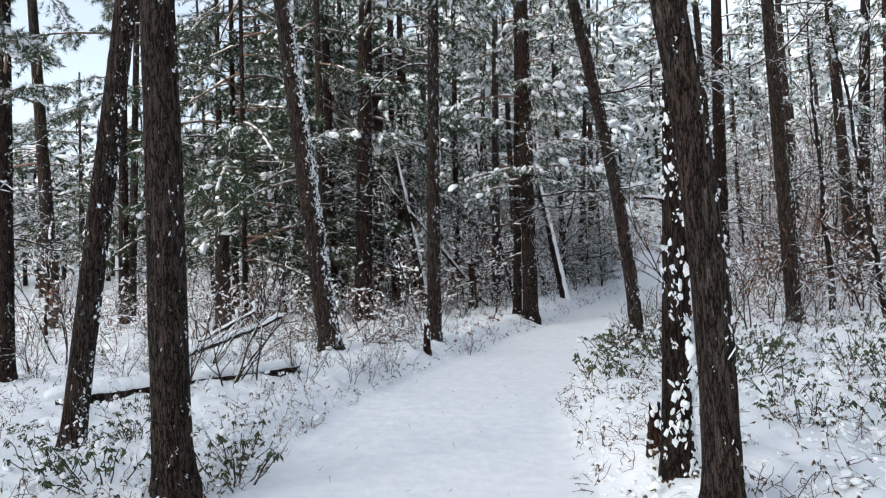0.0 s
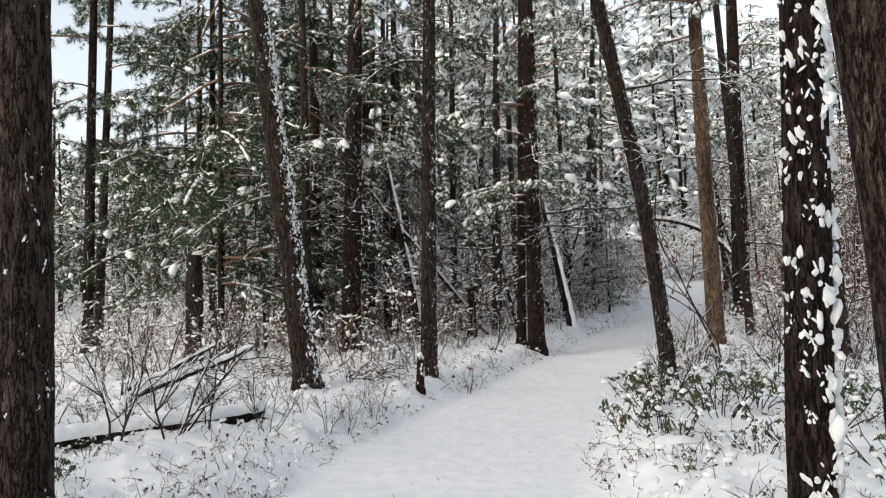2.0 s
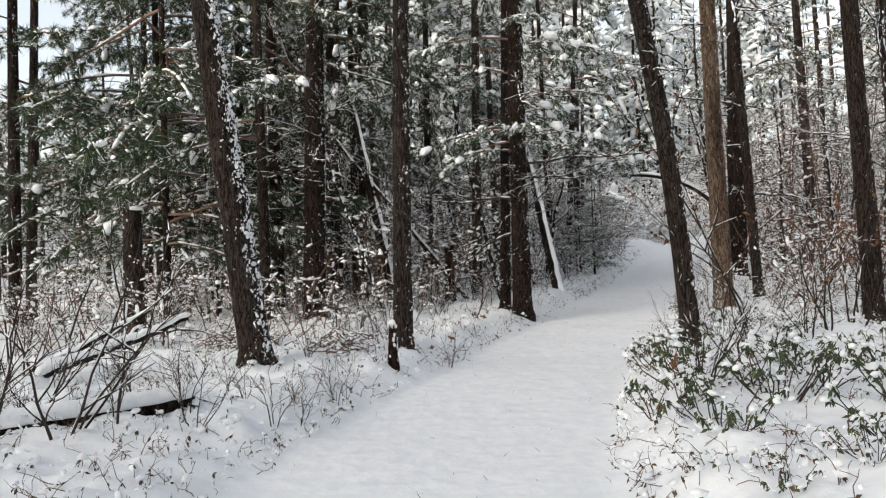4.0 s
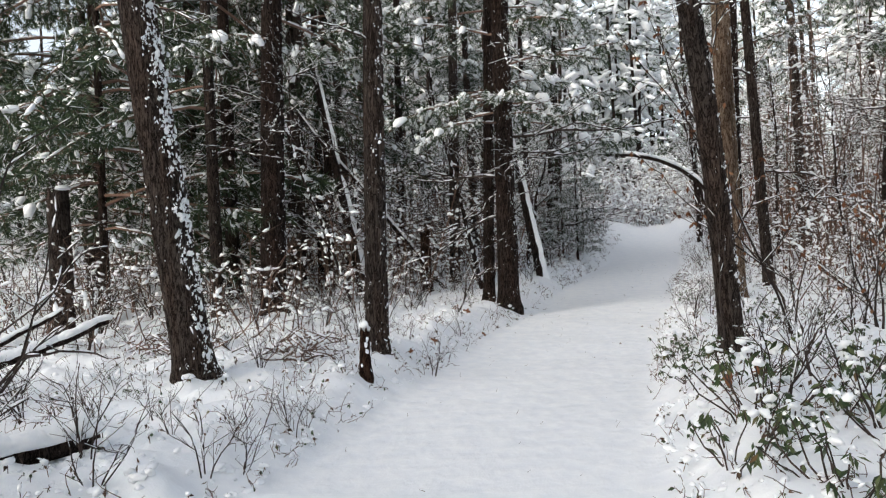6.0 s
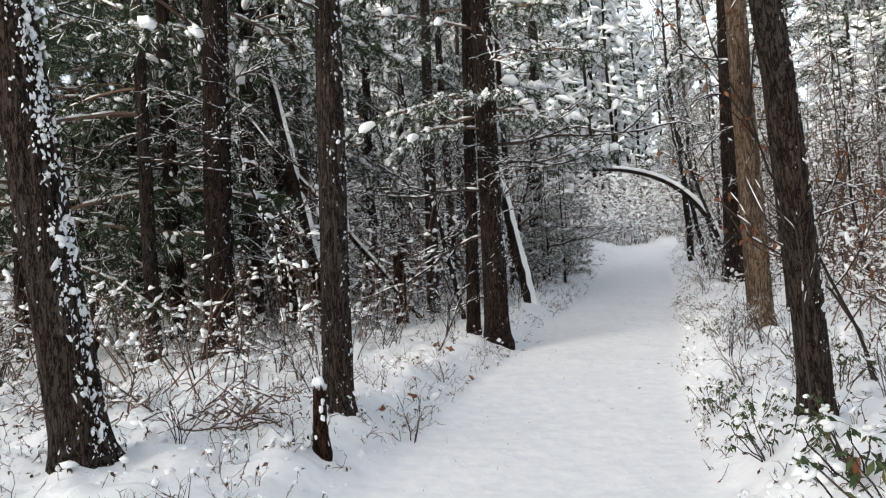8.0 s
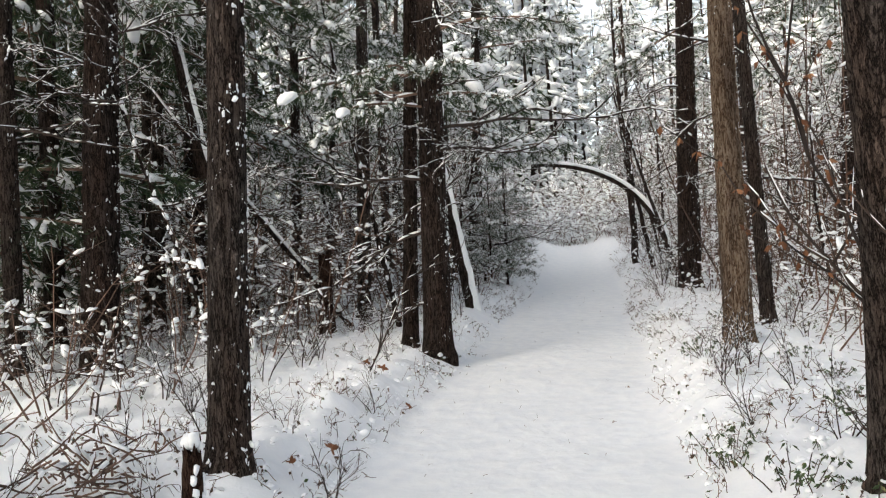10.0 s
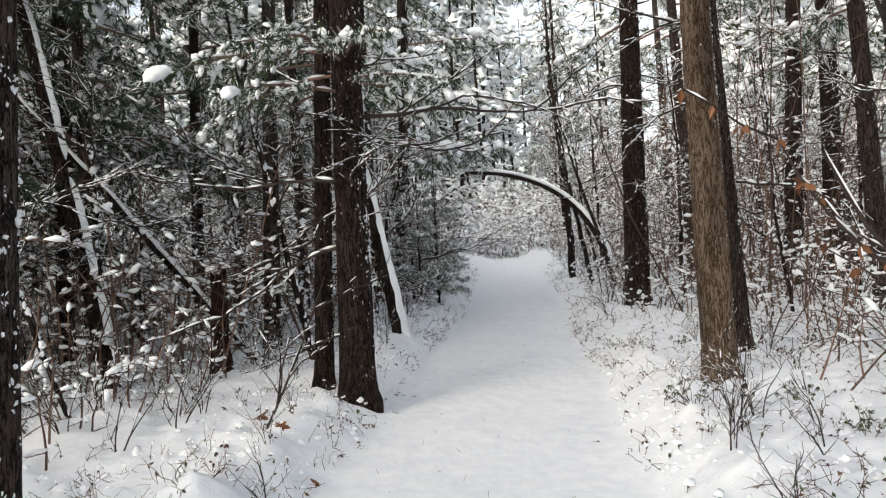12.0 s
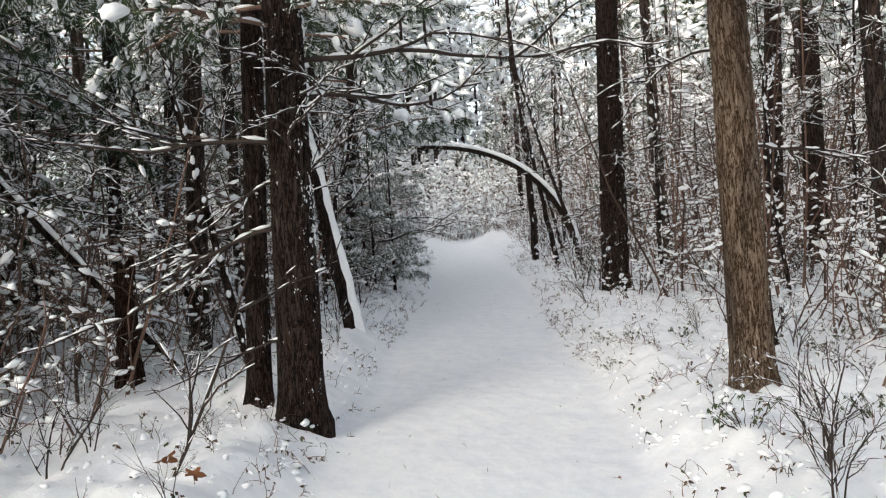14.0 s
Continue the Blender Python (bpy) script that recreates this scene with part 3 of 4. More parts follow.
fallen("fallen_log", gz_up(-4.75, 8.55, 0.02), gz_up(-2.2, 10.25, 0.03), 0.09, 0.07, "dark fallen log with a thick cover of snow", "log", seed=1, thick=1.25, spread=1.2)
fallen("fallen_pole", gz_up(-4.3, 11.7, 0.03), gz_up(-2.9, 12.5, 0.62), 0.05, 0.03, "broken pole propped up, snow on top", "fallen branch", seed=2, thick=1.5, spread=1.2)
fallen("fallen_pole", gz_up(-4.7, 12.2, 0.05), gz_up(-3.4, 12.6, 0.75), 0.035, 0.02, "broken pole propped up, snow on top", "fallen branch", seed=3, thick=1.1)
fallen("fallen_pole", gz_up(6.0, 8.3, 0.1), gz_up(7.4, 9.4, 0.45), 0.07, 0.06, "snow-covered fallen pole among laurels", "fallen branch", seed=4, thick=1.2)
fallen("leaning_birch", gz_up(3.45, 21.7, -0.1), (2.75, 22.0, 5.2), 0.095, 0.05, "leaning slender trunk plastered white with snow", "tree", seed=5, thick=0.6, share=1.0, spread=1.15)
fallen("arching_tree", gz_up(10.95, 27.3, -0.1), (7.4, 28.9, 4.15), 0.085, 0.05, "bent tree arching over the path, snow along its top", "tree", seed=6, thick=1.2, mid=((10.7, 27.5, 3.2), (9.2, 28.1, 4.1)))
fallen("leaning_pole", gz_up(-0.45, 22.8), (-2.4, 23.2, 4.6), 0.06, 0.03, "thin leaning trunk with snow along its upper side", "tree", seed=7, thick=0.9)
fallen("leaning_pole", gz_up(1.1, 20.5), (-1.8, 20.2, 4.3), 0.05, 0.025, "thin leaning trunk with snow along its upper side", "tree", seed=8, thick=0.9)
fallen("leaning_pole", gz_up(-0.58, 19.46, -0.1), (-1.5, 19.6, 5.8), 0.10, 0.05, "dark leaning trunk in the thicket", "tree", seed=9, thick=0.4, share=0.5)


def stump(x, y, dia, height, label, seed, cap=1.0, bark=BARK_ROT, lean=(0.02, 0)):
    """A broken trunk with a splintered top and a cap of snow."""
    rng = np.random.default_rng(seed)
    sides = 16
    b, s = Build(), Build()
    ang = np.arange(sides) * 2 * math.pi / sides
    jag = rng.uniform(-0.16, 0.10, sides) * min(1, dia * 5)
    hs = np.linspace(-0.2, height, 12)
    rings = []
    for i, h in enumerate(hs):
        r = dia / 2 * (1 - 0.18 * h / height + 0.35 * math.exp(-max(0, h) / 0.12)) * (1 + rng.uniform(-0.09, 0.09, sides))
        rings.append(np.stack([np.cos(ang) * r + lean[0] * h, np.sin(ang) * r + lean[1] * h, h + (jag if i == 11 else 0) * np.ones(sides)], 1))
    rings.append(rings[-1] * [0.55, 0.55, 1] - [0, 0, 0.09])
    n = len(rings)
    b.add(np.concatenate(rings), quads(n, sides))
    t = tagged(new("broken_stump", b.mesh("broken_stump", [bark])), label, "stump")
    t.location = gz_up(x, y)
    for k in range(int(5 * cap)):
        blob(s, (lean[0] * height + rng.normal(0, dia * 0.22), rng.normal(0, dia * 0.22), height + 0.02), (dia * 0.34, dia * 0.3, 0.055), (1, rng.normal(), 0), rng, fine=True, uneven=0.1)
    for k in range(14):
        a, h = WIND + rng.normal(0, 1), rng.uniform(0.05, height)
        blob(s, (math.cos(a) * dia * 0.46, math.sin(a) * dia * 0.46, h), (0.035, 0.02, 0.015), (0, 0, 1), rng)
    part("snow_cap", s.mesh("snow_cap", [SNOW]), t, "white snow cap", "stuff")
    return t


stump(-0.45, 12.45, 0.115, 0.5, "short dark snag with a cap of snow", 1, cap=0.5)
stump(0.62, 19.47, 0.23, 1.25, "rotten brown stump with a ragged broken top", 3, cap=0.2)
stump(-5.5, 17.4, 0.38, 2.3, "tall broken stump with a splintered top", 4, bark=BARK, cap=0.2)
stump(1.35, 5.1, 0.10, 0.30, "small broken snag in the snow", 5, cap=0)


# ---- shrubs, laurels and undergrowth ----
def shrub_meshes(seed, height, stems, leaves=0):
    rng = np.random.default_rng(seed)
    b, s, d = Build(), Build(), Build()

    def grow(a, way, long, r, depth):
        n = 5 if depth < 2 else 3
        pts = bend(a, way, long, n, rng, -0.02, 0.13)
        tube(b, pts, np.linspace(r, r * 0.45, n + 1), 4 if depth == 0 else 3, cap=False)
        for i in range(n):
            seg = pts[i + 1] - pts[i]
            flat = 1 - abs(unit(seg)[2])
            if rng.random() < 0.25 + 0.75 * flat:
                k1 = (0.0015 + r * 0.6) * rng.uniform(0.5, 1.4)
                blob(s, (pts[i] + pts[i + 1]) / 2 + np.array([0, 0, r + k1 * 0.3]), (np.linalg.norm(seg) * rng.uniform(0.3, 0.6), k1, k1), seg, rng)
        if leaves and depth >= 1:
            for k in range(leaves):
                leaf(d, pts[rng.integers(1, n + 1)], rng.normal(0, 0.6, 3) + np.array([0, 0, -0.7]), rng.uniform(0.04, 0.075), 0.5, rng)
        if depth < 2:
            for k in range(4 if depth == 0 else 2):
                i = rng.integers(1, n + 1)
                w = unit(pts[i] - pts[i - 1])
                grow(pts[i], w + rng.normal(0, 0.6, 3) * np.array([1, 1, 0.4]), long * rng.uniform(0.35, 0.6), r * 0.6, depth + 1)

    for k in range(stems):
        a = rng.uniform(0, 6.28)
        grow((0.05 * math.cos(a), 0.05 * math.sin(a), -0.05), (0.5 * math.cos(a) * rng.uniform(0.2, 1.2), 0.5 * math.sin(a) * rng.uniform(0.2, 1.2), 1), height * rng.uniform(0.55, 0.9), 0.004 + 0.005 * height, 0)
    return b.mesh("stems", [TWIG_DARK], True), s.mesh("twig_snow", [SNOW]), d.mesh("leaves", [DEAD_LEAF], False) if leaves else None


def leaf(b, at, way, long, wide, rng, mat=0):
    """A folded leaf of four faces."""
    u = unit(way)
    s = unit(cross(u, rng.normal(0, 1, 3)))
    t = cross(u, s)
    w = long * wide * 0.5
    at = np.asarray(at)
    b.add([at, at + u * long * 0.45 + s * w + t * w * 0.35, at + u * long * 0.5 - t * w * 0.1, at + u * long * 0.45 - s * w + t * w * 0.35, at + u * long - t * w * 0.3],
          [(0, 1, 2), (0, 2, 3), (1, 4, 2), (2, 4, 3)], mat)


SHRUBS = [shrub_meshes(700 + k, 0.8 + 0.25 * (k % 4), 3 + k % 3) for k in range(7)]
LEAFY = [shrub_meshes(720 + k, 1.5, 3, 3) for k in range(2)]
BEECH = shrub_meshes(730, 2.6, 2, 9)


def shrub(x, y, k, meshes, turn, label, name="bare_shrub"):
    t = empty(name, pose(x, y, ground_z(x, y), 0, 0, turn) @ Matrix.Scale(k, 4), label, "shrub", "shrubs on the forest floor")
    part("branchwork", meshes[0], t, "", "stuff")
    part("twig_snow", meshes[1], t, "", "stuff")
    if meshes[2]:
        part("foliage", meshes[2], t, "withered orange-brown leaves", "stuff")
    return t


def laurel_meshes(seed, r, h, stems):
    rng = np.random.default_rng(seed)
    b, l, s = Build(), Build(), Build()
    for k in range(stems):
        a, q = rng.uniform(0, 6.28), math.sqrt(rng.random()) * r
        top = np.array([q * math.cos(a), q * math.sin(a), h * rng.uniform(0.45, 1.0) * (1 - 0.35 * q / r)])
        base = top * np.array([0.35, 0.35, 0]) + np.array([0, 0, -0.04])
        pts = base + (top - base) * np.linspace(0, 1, 6)[:, None] + np.cumsum(rng.normal(0, 0.012, (6, 3)), 0)
        tube(b, pts, np.linspace(0.006, 0.0035, 6), 4, cap=False)
        for j in range(rng.integers(6, 11)):
            az = rng.uniform(0, 6.28)
            leaf(l, pts[-1] + rng.normal(0, 0.012, 3), (math.cos(az), math.sin(az), rng.uniform(-2.2, -0.2)), rng.uniform(0.045, 0.08), 0.34, rng)
        for j in range(2):
            az = rng.uniform(0, 6.28)
            leaf(l, pts[3], (math.cos(az), math.sin(az), -0.6), rng.uniform(0.05, 0.08), 0.36, rng)
        for j in range(rng.integers(0, 4)):
            k1 = rng.uniform(0.008, 0.032)
            blob(s, pts[-1] + rng.normal(0, 0.035, 3) + np.array([0, 0, 0.005]), (k1 * 1.2, k1, k1 * 0.85), (rng.normal(), rng.normal(), -0.4), rng, fine=True, uneven=0.3)
    return b.mesh("stems", [TWIG_DARK]), l.mesh("leaves", [LAUREL], False), s.mesh("leaf_snow", [SNOW])


LAURELS = [laurel_meshes(800 + k, 0.45, 0.34 + 0.05 * k, 15) for k in range(5)]


def laurel(x, y, k, which, turn):
    t = empty("laurel_bush", pose(x, y, ground_z(x, y), 0, 0, turn) @ Matrix.Scale(k, 4), "low evergreen laurel with drooping leaves under snow", "shrub", "laurels beside the path")
    for name, me in zip(("branchwork", "foliage", "leaf_snow"), LAURELS[which]):
        part(name, me, t, "", "stuff")
    return t


for x, y, k in ((1.7, 9.0, 1.15), (2.2, 9.6, 1.2), (1.9, 8.3, 1.0), (2.6, 8.9, 1.1), (3.2, 9.4, 1.0), (2.5, 10.4, 1.0), (2.9, 7.9, 1.0), (3.4, 8.4, 1.1), (1.75, 7.2, 0.5), (2.3, 7.3, 0.6), (3.9, 9.2, 1.0), (3.1, 6.9, 0.9),
                (2.45, 11.2, 0.8), (2.75, 12.0, 0.7), (2.9, 12.8, 0.65), (-1.75, 5.6, 1.0), (-1.9, 6.2, 0.8), (-2.6, 5.2, 1.0), (-3.2, 5.7, 0.9), (-2.9, 6.4, 0.8), (-3.3, 7.6, 0.7), (3.7, 6.2, 0.9), (4.3, 7.2, 1.0),
                (2.6, 5.5, 0.8), (3.2, 5.2, 0.9), (4.6, 8.4, 1.0), (3.5, 10.6, 0.9), (4.3, 10.2, 0.9)):
    laurel(x, y, k, int(x * 10 + y * 7) % 5, x * 131 % 360)
for x, y in scatter(rng, 26, 2.5, 8, 7, 18, 1.75, 0.6, []):
    laurel(x, y, rng.uniform(0.35, 0.75), rng.integers(5), rng.uniform(0, 360))
for x, y in scatter(rng, 16, -7, 1, 7, 15, 1.9, 0.7, []):
    laurel(x, y, rng.uniform(0.3, 0.55), rng.integers(5), rng.uniform(0, 360))

for x, y in scatter(rng, 330, -12, 16, 8.0, 36, 1.7, 0.4, []):
    shrub(x, y, rng.uniform(0.45, 1.15) * (0.55 if y < 21 and off_path(x, y) < 4.5 else 1), SHRUBS[rng.integers(7)], rng.uniform(0, 360), "bare twiggy shrub dusted with snow")
for x, y, k in ((2.35, 9.7, 0.75), (2.6, 9.4, 0.6), (-2.9, 9.2, 1.6), (-3.4, 9.0, 1.2), (-1.2, 9.9, 0.5), (4.8, 12.4, 1.1), (5.6, 11.9, 1.2), (6.2, 12.6, 1.2), (4.4, 14.0, 0.9)):
    shrub(x, y, k, SHRUBS[int(y * 10) % 7], y * 77 % 360, "bare branching shrub beside the snowy path")
for x, y, k in ((5.2, 12.6, 1.25), (5.9, 13.2, 1.4), (8.6, 15.0, 1.6), (9.5, 17.0, 1.7), (7.0, 14.9, 1.3), (-6.5, 12.0, 1.3)):
    shrub(x, y, k, LEAFY[int(x * 10) % 2], x * 99 % 360, "sapling holding withered orange-brown leaves", "leafy_sapling")


shrub(4.0, 12.25, 1.1, BEECH, 40, "slender sapling thick with withered orange-brown leaves", "leafy_sapling")


def brush_pile(x, y, r, seed):
    """A heap of cut twigs lying criss-cross, with snow on them."""
    rng = np.random.default_rng(seed)
    b, s = Build(), Build()
    for k in range(110):
        a = rng.uniform(0, 6.28)
        at = np.array([rng.normal(0, r * 0.45), rng.normal(0, r * 0.3), rng.uniform(0.0, 0.28)])
        pts = bend(at, (math.cos(a), math.sin(a) * 0.7, rng.normal(0.15, 0.5)), rng.uniform(0.2, 0.55), 5, rng, 0.03, 0.22)
        pts[:, 2] = np.maximum(pts[:, 2], 0.01)
        tube(b, pts, np.linspace(0.008, 0.003, 6), 4, cap=False)
        if rng.random() < 0.6:
            blob(s, pts[2] + np.array([0, 0, 0.015]), (0.07, 0.02, 0.016), pts[3] - pts[1], rng)
    t = empty("brush_pile", pose(*gz_up(x, y)), "heap of brown fallen twigs dusted with snow", "brush pile")
    part("brushwood", b.mesh("brushwood", [TWIG]), t, "", "stuff")
    part("twig_snow", s.mesh("twig_snow", [SNOW]), t, "", "stuff")


brush_pile(-1.2, 13.3, 0.8, 5)
brush_pile(-2.9, 14.4, 0.7, 6)
SAPLING = [shrub_meshes(740 + k, 1.9, 1) for k in range(3)]
for x, y, k in ((0.86, 16.68, 1.2), (-3.43, 9.75, 1.15), (-2.65, 9.62, 0.85), (2.78, 11.38, 0.8), (2.37, 9.67, 0.9), (0.5, 19.3, 0.9), (2.9, 10.2, 0.8), (3.0, 21.4, 0.5)):
    shrub(x, y, k, SAPLING[int(x * 10) % 3], x * 57 % 360, "thin bare sapling with a few snowy twigs", "sapling")
for x, y, k in ((-0.97, 10.7, 0.45), (-1.39, 9.74, 0.5), (-1.3, 10.3, 0.35), (3.81, 14.26, 0.6), (4.24, 14.66, 0.7), (4.6, 14.9, 0.6), (-0.9, 10.9, 0.4), (0.28, 13.2, 0.5), (0.05, 14.4, 0.4), (0.9, 16.0, 0.4), (1.2, 17.0, 0.35), (0.4, 17.4, 0.6), (-0.2, 16.4, 0.6)):
    shrub(x, y, k, SHRUBS[int(y * 10) % 7], y * 77 % 360, "small bare shrub at the edge of the path")
for x, y, k in ((6.54, 18.59, 0.5), (5.84, 18.53, 0.4), (5.3, 18.2, 0.3), (5.9, 19.2, 0.35)):
    laurel(x, y, k, int(y * 10) % 5, y * 50 % 360)


for x, y in scatter(rng, 26, -2.5, 1.6, 13.8, 19.5, 1.35, 0.4, []):
    shrub(x, y, rng.uniform(0.4, 0.7), SHRUBS[rng.integers(7)], rng.uniform(0, 360), "small bare shrub at the edge of the path")


def low_twigs():
    """The uncounted low plants: crooked twigs, withered leaves, and the clumps of snow they carry."""
    rng = np.random.default_rng(9)
    b, s, d = Build(), Build(), Build()
    n = 0
    while n < 8000:
        y = 4 + 30 * rng.random() ** 1.3
        x = np.interp(y, PATH_Y, PATH_X) + rng.choice((-1, 1)) * (1.3 + 7.5 * rng.random() ** 1.3)
        if noise.noise(Vector((x * 0.8, y * 0.8, 3))) < rng.uniform(-0.3, 0.4):
            continue
        n += 1
        z = ground_z(x, y)
        away = 0.5 + 0.5 * min(1, off_path(x, y) - 0.9)
        h = rng.uniform(0.08, 0.34) * away
        lean = rng.normal(0, 0.9, 2)
        pts = bend((x, y, z - 0.02), (*lean, 1), h, 5, rng, 0.03, 0.33)
        tube(b, pts, np.linspace(0.0038, 0.0016, 6), 3, cap=False)
        for k in range(rng.integers(1, 4)):
            i = rng.integers(1, 5)
            w = rng.normal(0, 1, 3) + np.array([0, 0, 0.35])
            twig = bend(pts[i], w, h * rng.uniform(0.25, 0.6), 3, rng, 0.03, 0.35)
            tube(b, twig, (0.0026, 0.0022, 0.0017, 0.0012), 3, cap=False)
            if rng.random() < 0.6:
                k1 = rng.uniform(0.005, 0.02) * away
                blob(s, twig[2] + np.array([0, 0, k1 * 0.5]), (k1 * 1.7, k1, k1 * 0.8), twig[3] - twig[1], rng, uneven=0.35)
        for k in range(rng.integers(0, 4)):
            leaf(d, pts[rng.integers(1, 6)], rng.normal(0, 0.6, 3) + np.array([0, 0, -0.5]), rng.uniform(0.02, 0.05), 0.45, rng, int(rng.random() < 0.3))
    n = 0
    while n < 16000:
        y = 3.5 + 26 * rng.random() ** 1.35
        x = np.interp(y, PATH_Y, PATH_X) + rng.choice((-1, 1)) * (1.35 + 7.0 * rng.random() ** 1.2)
        if noise.noise(Vector((x * 1.1, y * 1.1, 8))) < rng.uniform(-0.5, 0.3):
            continue
        n += 1
        k1 = rng.uniform(0.010, 0.020 + 0.032 * rng.random() ** 2)
        up = 0.10 * rng.random() ** 5 - 0.010 * min(1, off_path(x, y) - 1.0)
        at = np.array((x, y, ground_z(x, y) + up))
        blob(s, at, (k1 * rng.uniform(1, 1.5), k1 * rng.uniform(0.7, 1.1), k1 * rng.uniform(0.7, 1.0)), (rng.normal(), rng.normal(), rng.normal(0, 0.3)), rng, uneven=0.38)
        if up > 0.03:
            tube(b, [at + rng.normal(0, 0.02, 3) - np.array([0, 0, up + 0.02]), at], (0.003, 0.002), 3, cap=False)
            for k in range(2):
                leaf(d, at + np.array([0, 0, -k1 * 0.3]), rng.normal(0, 0.8, 3) + np.array([0, 0, -0.6]), rng.uniform(0.03, 0.055), 0.5, rng, int(rng.random() < 0.35))
    for k in range(130):
        y = rng.uniform(5, 26)
        x = np.interp(y, PATH_Y, PATH_X) + rng.uniform(-1.3, 1.3)
        pts = bend((x, y, ground_z(x, y) - 0.01), (rng.normal(0, 0.7), rng.normal(0, 0.7), 0.8), rng.uniform(0.03, 0.08), 2, rng, 0.1, 0.2)
        tube(b, pts, (0.002, 0.0018, 0.001), 3, cap=False)
    tagged(new("low_twigs", b.mesh("low_twigs", [TWIG])), "thin crooked brown twigs standing out of the snow", "undergrowth", "", "stuff")
    tagged(new("withered_leaves", d.mesh("withered_leaves", [LITTER, LAUREL], False)), "small withered leaves half buried in snow", "undergrowth", "", "stuff")
    tagged(new("snow_crumbs", s.mesh("snow_crumbs", [SNOW])), "clumps of snow caught on low plants", "snow", "", "stuff")


def thicket():
    """The brush between the trunks: bare stems, knee to head high, with snow on them."""
    rng = np.random.default_rng(13)
    b, s = Build(), Build()
    n = 0
    while n < 3900:
        y = 14 + 34 * rng.random() ** 1.2
        x = np.interp(y, PATH_Y, PATH_X) + rng.choice((-1, 1)) * (2.0 + 13 * rng.random() ** 1.15)
        if y > 43:
            x = rng.uniform(-8, 30)
        if n < 1100:
            y = 39.5 + 11 * rng.random() ** 1.3
            x = np.interp(y, PATH_Y, PATH_X) + rng.uniform(-8, 9)
            far = True
        else:
            far = False
        if y < 21 and off_path(x, y) < 3.1:
            continue
        n += 1
        h = rng.uniform(0.5, 2.0) * (1 + 0.12 * (y - 39)) if far else rng.uniform(0.5, 1.9) * min(1, 0.35 + 0.3 * (off_path(x, y) - 1.6))
        pts = bend((x, y, ground_base(x, y) - 0.05), (rng.normal(0, 0.35), rng.normal(0, 0.35), 1), h, 5, rng, 0.0, 0.14)
        tube(b, pts, np.linspace(0.012, 0.004, 6), 3, cap=False)
        for k in range(5):
            i = rng.integers(1, 6)
            w = rng.normal(0, 1, 3) * np.array([1, 1, 0.35]) + np.array([0, 0, 0.3])
            q = bend(pts[i], w, h * rng.uniform(0.2, 0.5), 3, rng, 0.03, 0.2)
            tube(b, q, (0.006, 0.005, 0.004, 0.002), 3, cap=False)
            for j in range(3):
                if rng.random() < 0.4:
                    continue
                k1 = rng.uniform(0.012, 0.038) * (2.2 if far else 1)
                blob(s, (q[j] + q[j + 1]) / 2 + np.array([0, 0, k1 * 0.6]), (k1 * rng.uniform(1, 2.6), k1, k1 * 0.9), q[j + 1] - q[j], rng, uneven=0.4)
    tagged(new("thicket", b.mesh("thicket", [TWIG])), "dense brown leafless brush between the trunks", "undergrowth", "", "stuff")
    tagged(new("thicket_snow", s.mesh("thicket_snow", [SNOW])), "snow lying on the leafless brush", "snow", "", "stuff")


def tall_brush():
    """Leafless saplings deeper in the wood, head high and higher, their twigs lined with snow."""
    rng = np.random.default_rng(17)
    b, s = Build(), Build()
    n = 0
    while n < 930:
        y = 19 + 36 * rng.random()
        x = np.interp(y, PATH_Y, PATH_X) + (rng.uniform(3.5, 26) if n < 760 else -rng.uniform(2.4, 11))
        if n >= 760 and y > 42:
            continue
        n += 1
        h = rng.uniform(2.5, 8.0) if n < 760 else rng.uniform(1.2, 3.6)
        pts = bend((x, y, ground_base(x, y) - 0.05), (rng.normal(0, 0.2), rng.normal(0, 0.2), 1), h, 7, rng, 0.0, 0.08)
        tube(b, pts, np.linspace(0.022, 0.006, 8), 3, cap=False)
        for k in range(15):
            i = rng.integers(1, 8)
            w = rng.normal(0, 1, 3) * np.array([1, 1, 0.35]) + np.array([0, 0, 0.25])
            q = bend(pts[i], w, rng.uniform(0.4, 1.3), 3, rng, 0.03, 0.25)
            tube(b, q, (0.009, 0.007, 0.005, 0.003), 3, cap=False)
            for j in range(3):
                if rng.random() < 0.5:
                    k1 = rng.uniform(0.014, 0.045)
                    blob(s, q[j] + (q[j + 1] - q[j]) * rng.random() + np.array([0, 0, k1 * 0.6]), (k1 * rng.uniform(1, 3), k1, k1 * 0.9), q[j + 1] - q[j], rng, uneven=0.4)
    tagged(new("tall_brush", b.mesh("tall_brush", [TWIG])), "tall brown leafless saplings deep in the wood", "undergrowth", "", "stuff")
    tagged(new("tall_brush_snow", s.mesh("tall_brush_snow", [SNOW])), "snow lining the twigs of leafless saplings", "snow", "", "stuff")


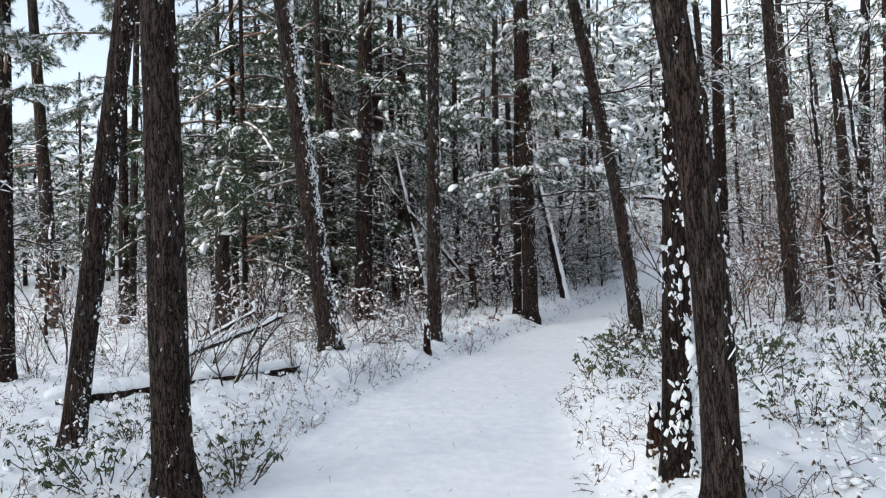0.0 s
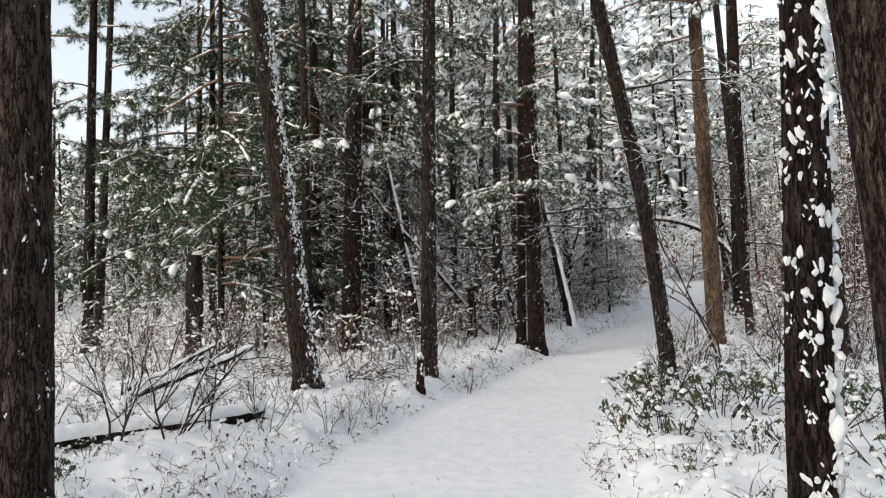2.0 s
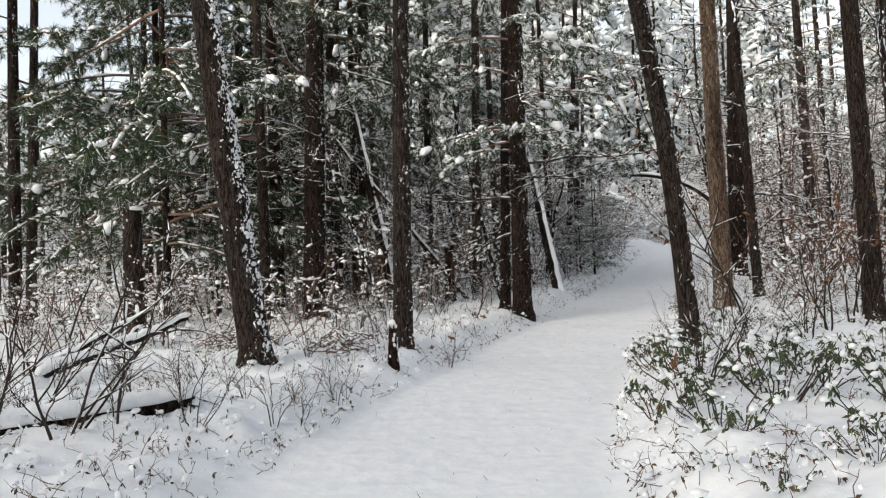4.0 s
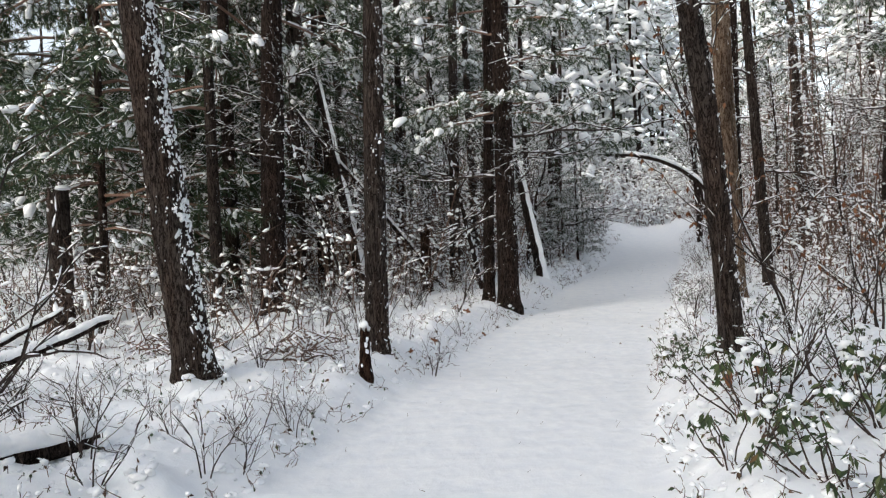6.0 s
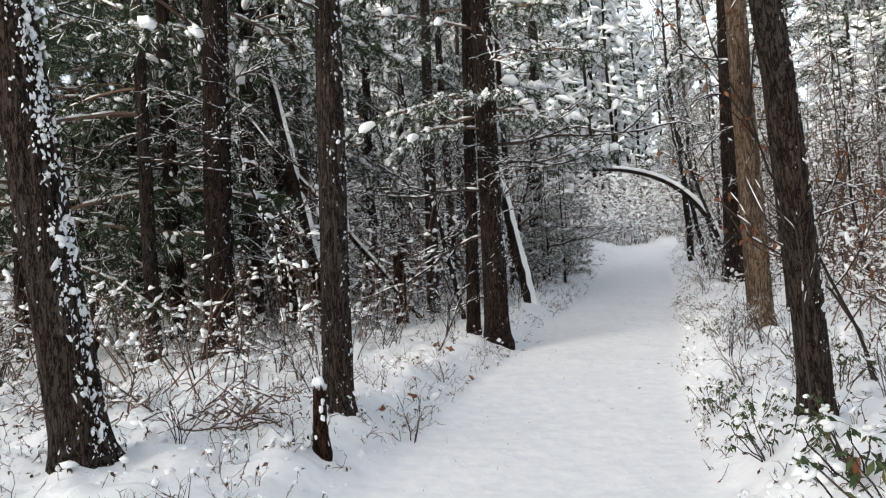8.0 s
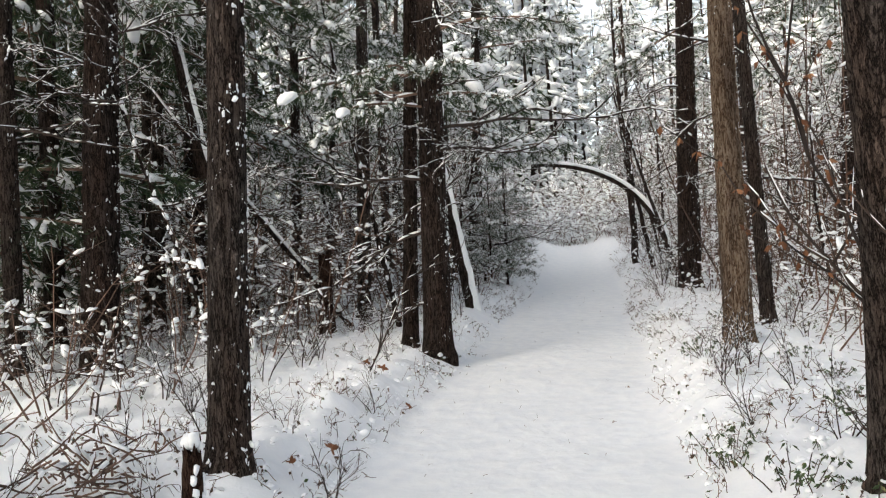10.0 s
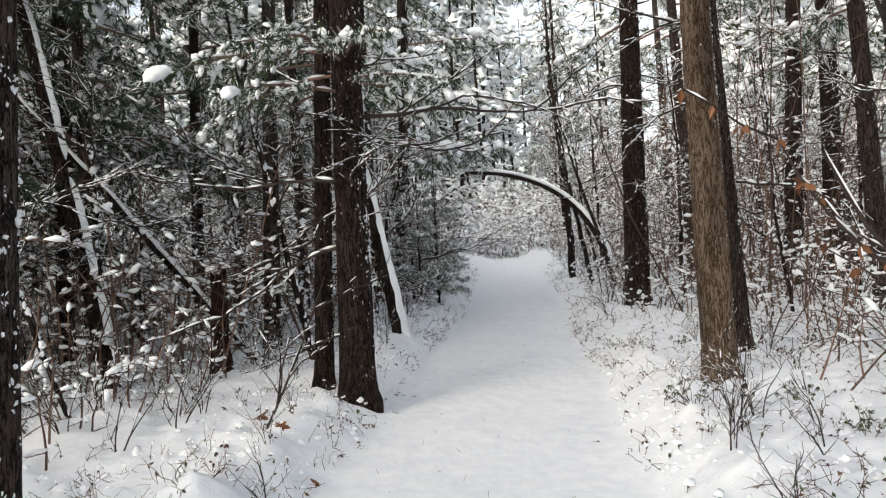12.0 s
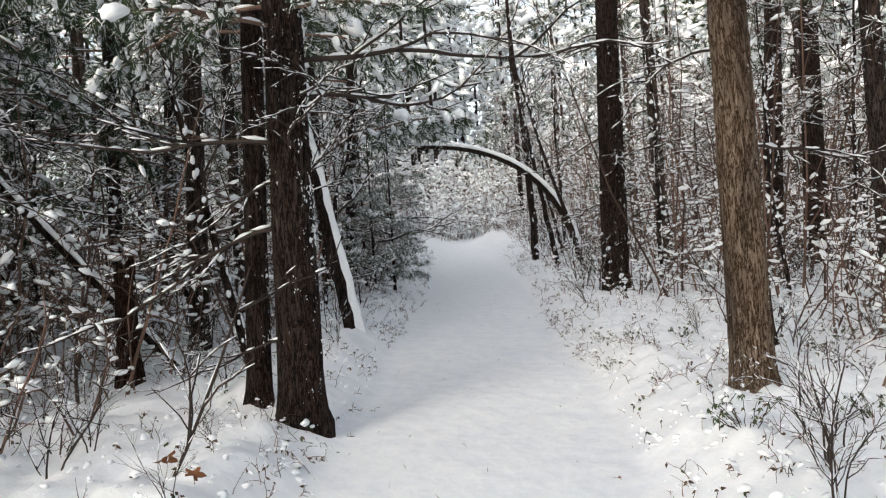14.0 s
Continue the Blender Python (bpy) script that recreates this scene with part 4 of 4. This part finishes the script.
def far_woods_and_blockers():
    """The woods beyond: trunks, needles and snow that nobody could count; also unseen trees behind the start that cut
    the light.
    """
    rng = np.random.default_rng(11)
    b = Build()
    n = 0
    while n < 520:
        az, dist = math.radians(rng.uniform(-75, 75)), rng.uniform(36, 75)
        # unseen trees added behind the start to block low sky light and sun
        if n >= 430:
            az, dist = math.radians(rng.uniform(85, 265)), rng.uniform(12, 40)
        x, y = dist * math.sin(az) + 4, dist * math.cos(az) + 6
        if (off_path(x, y) < 2.5 and y < 46) or (8 < math.degrees(az) < 30 and dist < 47):
            continue
        n += 1
        z, open_side = ground_base(x, y), math.degrees(az) < -17
        h = rng.uniform(5, 9) if open_side else rng.uniform(14, 22)
        tube(b, [(x, y, z - 0.3), (x + rng.normal(0, 0.3), y, z + h * 0.5), (x, y, z + h)], (0.12, 0.09, 0.03), 6, 0)
        for k in range(34 if open_side else 60):
            q = rng.uniform(0.05, 1) ** 0.9
            r = rng.uniform(0.2, 2.6) * (1.15 - q * 0.7)
            a = rng.uniform(0, 6.28)
            p = np.array([x + r * math.cos(a), y + r * math.sin(a), z + h * q])
            way = np.array([math.cos(a), math.sin(a), -0.35])
            w = way * 0.5 + rng.normal(0, 0.5, (5, 3))
            c = cross(w.T, rng.normal(0, 1, (3, 5))).T
            c *= 0.07 / (np.sqrt((c * c).sum(1, keepdims=True)) + 1e-9)
            b.add(np.stack([p - c, p + c, p + w * 0.75], 1), np.arange(15).reshape(-1, 3), 1)
            blob(b, p + way * 0.25 + np.array([0, 0, 0.1]), (rng.uniform(0.3, 0.7), rng.uniform(0.15, 0.35), rng.uniform(0.08, 0.2)), way, rng, 2, uneven=0.4)
            if x > 2:
                blob(b, p + rng.normal(0, 0.5, 3), (rng.uniform(0.3, 0.8), rng.uniform(0.15, 0.35), rng.uniform(0.1, 0.2)), rng.normal(0, 1, 3), rng, 2, uneven=0.4)
    tagged(new("far_woods_and_blockers", b.mesh("far_woods_and_blockers", [BARK_DARK, NEEDLE, SNOW])), "distant snow-laden pine woods, with unseen pines added behind to cut light", "woods", "", "stuff")


def oak_leaf(x, y, up, size, seed):
    """A withered lobed leaf."""
    rng = np.random.default_rng(seed)
    b = Build()
    rim = []
    for k in range(18):
        a = k / 18 * 2 * math.pi
        r = size * (0.5 + 0.22 * math.cos(5 * a)) * (0.75 + 0.25 * abs(math.cos(a)))
        rim.append((r * math.cos(a) * 1.35, r * math.sin(a), size * 0.25 * math.sin(2 * a + seed) + rng.normal(0, size * 0.03)))
    b.add([(0, 0, -size * 0.1)] + rim, [(0, k + 1, (k + 1) % 18 + 1) for k in range(18)])
    tube(b, [(-size * 0.6, 0, 0), (-size * 1.0, 0.01, -0.02)], (0.002, 0.0015), 3)
    o = tagged(new("dead_leaf", b.mesh("dead_leaf", [DEAD_LEAF], False)), "withered orange-brown oak leaf on the snow", "leaf", "fallen leaves")
    o.matrix_world = pose(x, y, ground_z(x, y) + up, 50, 20 * seed % 50, 60 * seed)


low_twigs()
thicket()
tall_brush()
far_woods_and_blockers()
for k, (x, y, up, size) in enumerate(((0.31, 13.2, 0.40, 0.085), (0.05, 13.6, 0.08, 0.06), (0.9, 16.74, 0.1, 0.09), (2.3, 10.3, 0.14, 0.12), (2.45, 10.1, 0.1, 0.1), (1.05, 16.4, 0.08, 0.08), (1.2, 15.6, 0.06, 0.07), (3.65, 15.8, 0.0, 0.04), (2.9, 14.6, 0.0, 0.03))):
    oak_leaf(x, y, up, size, k + 1)
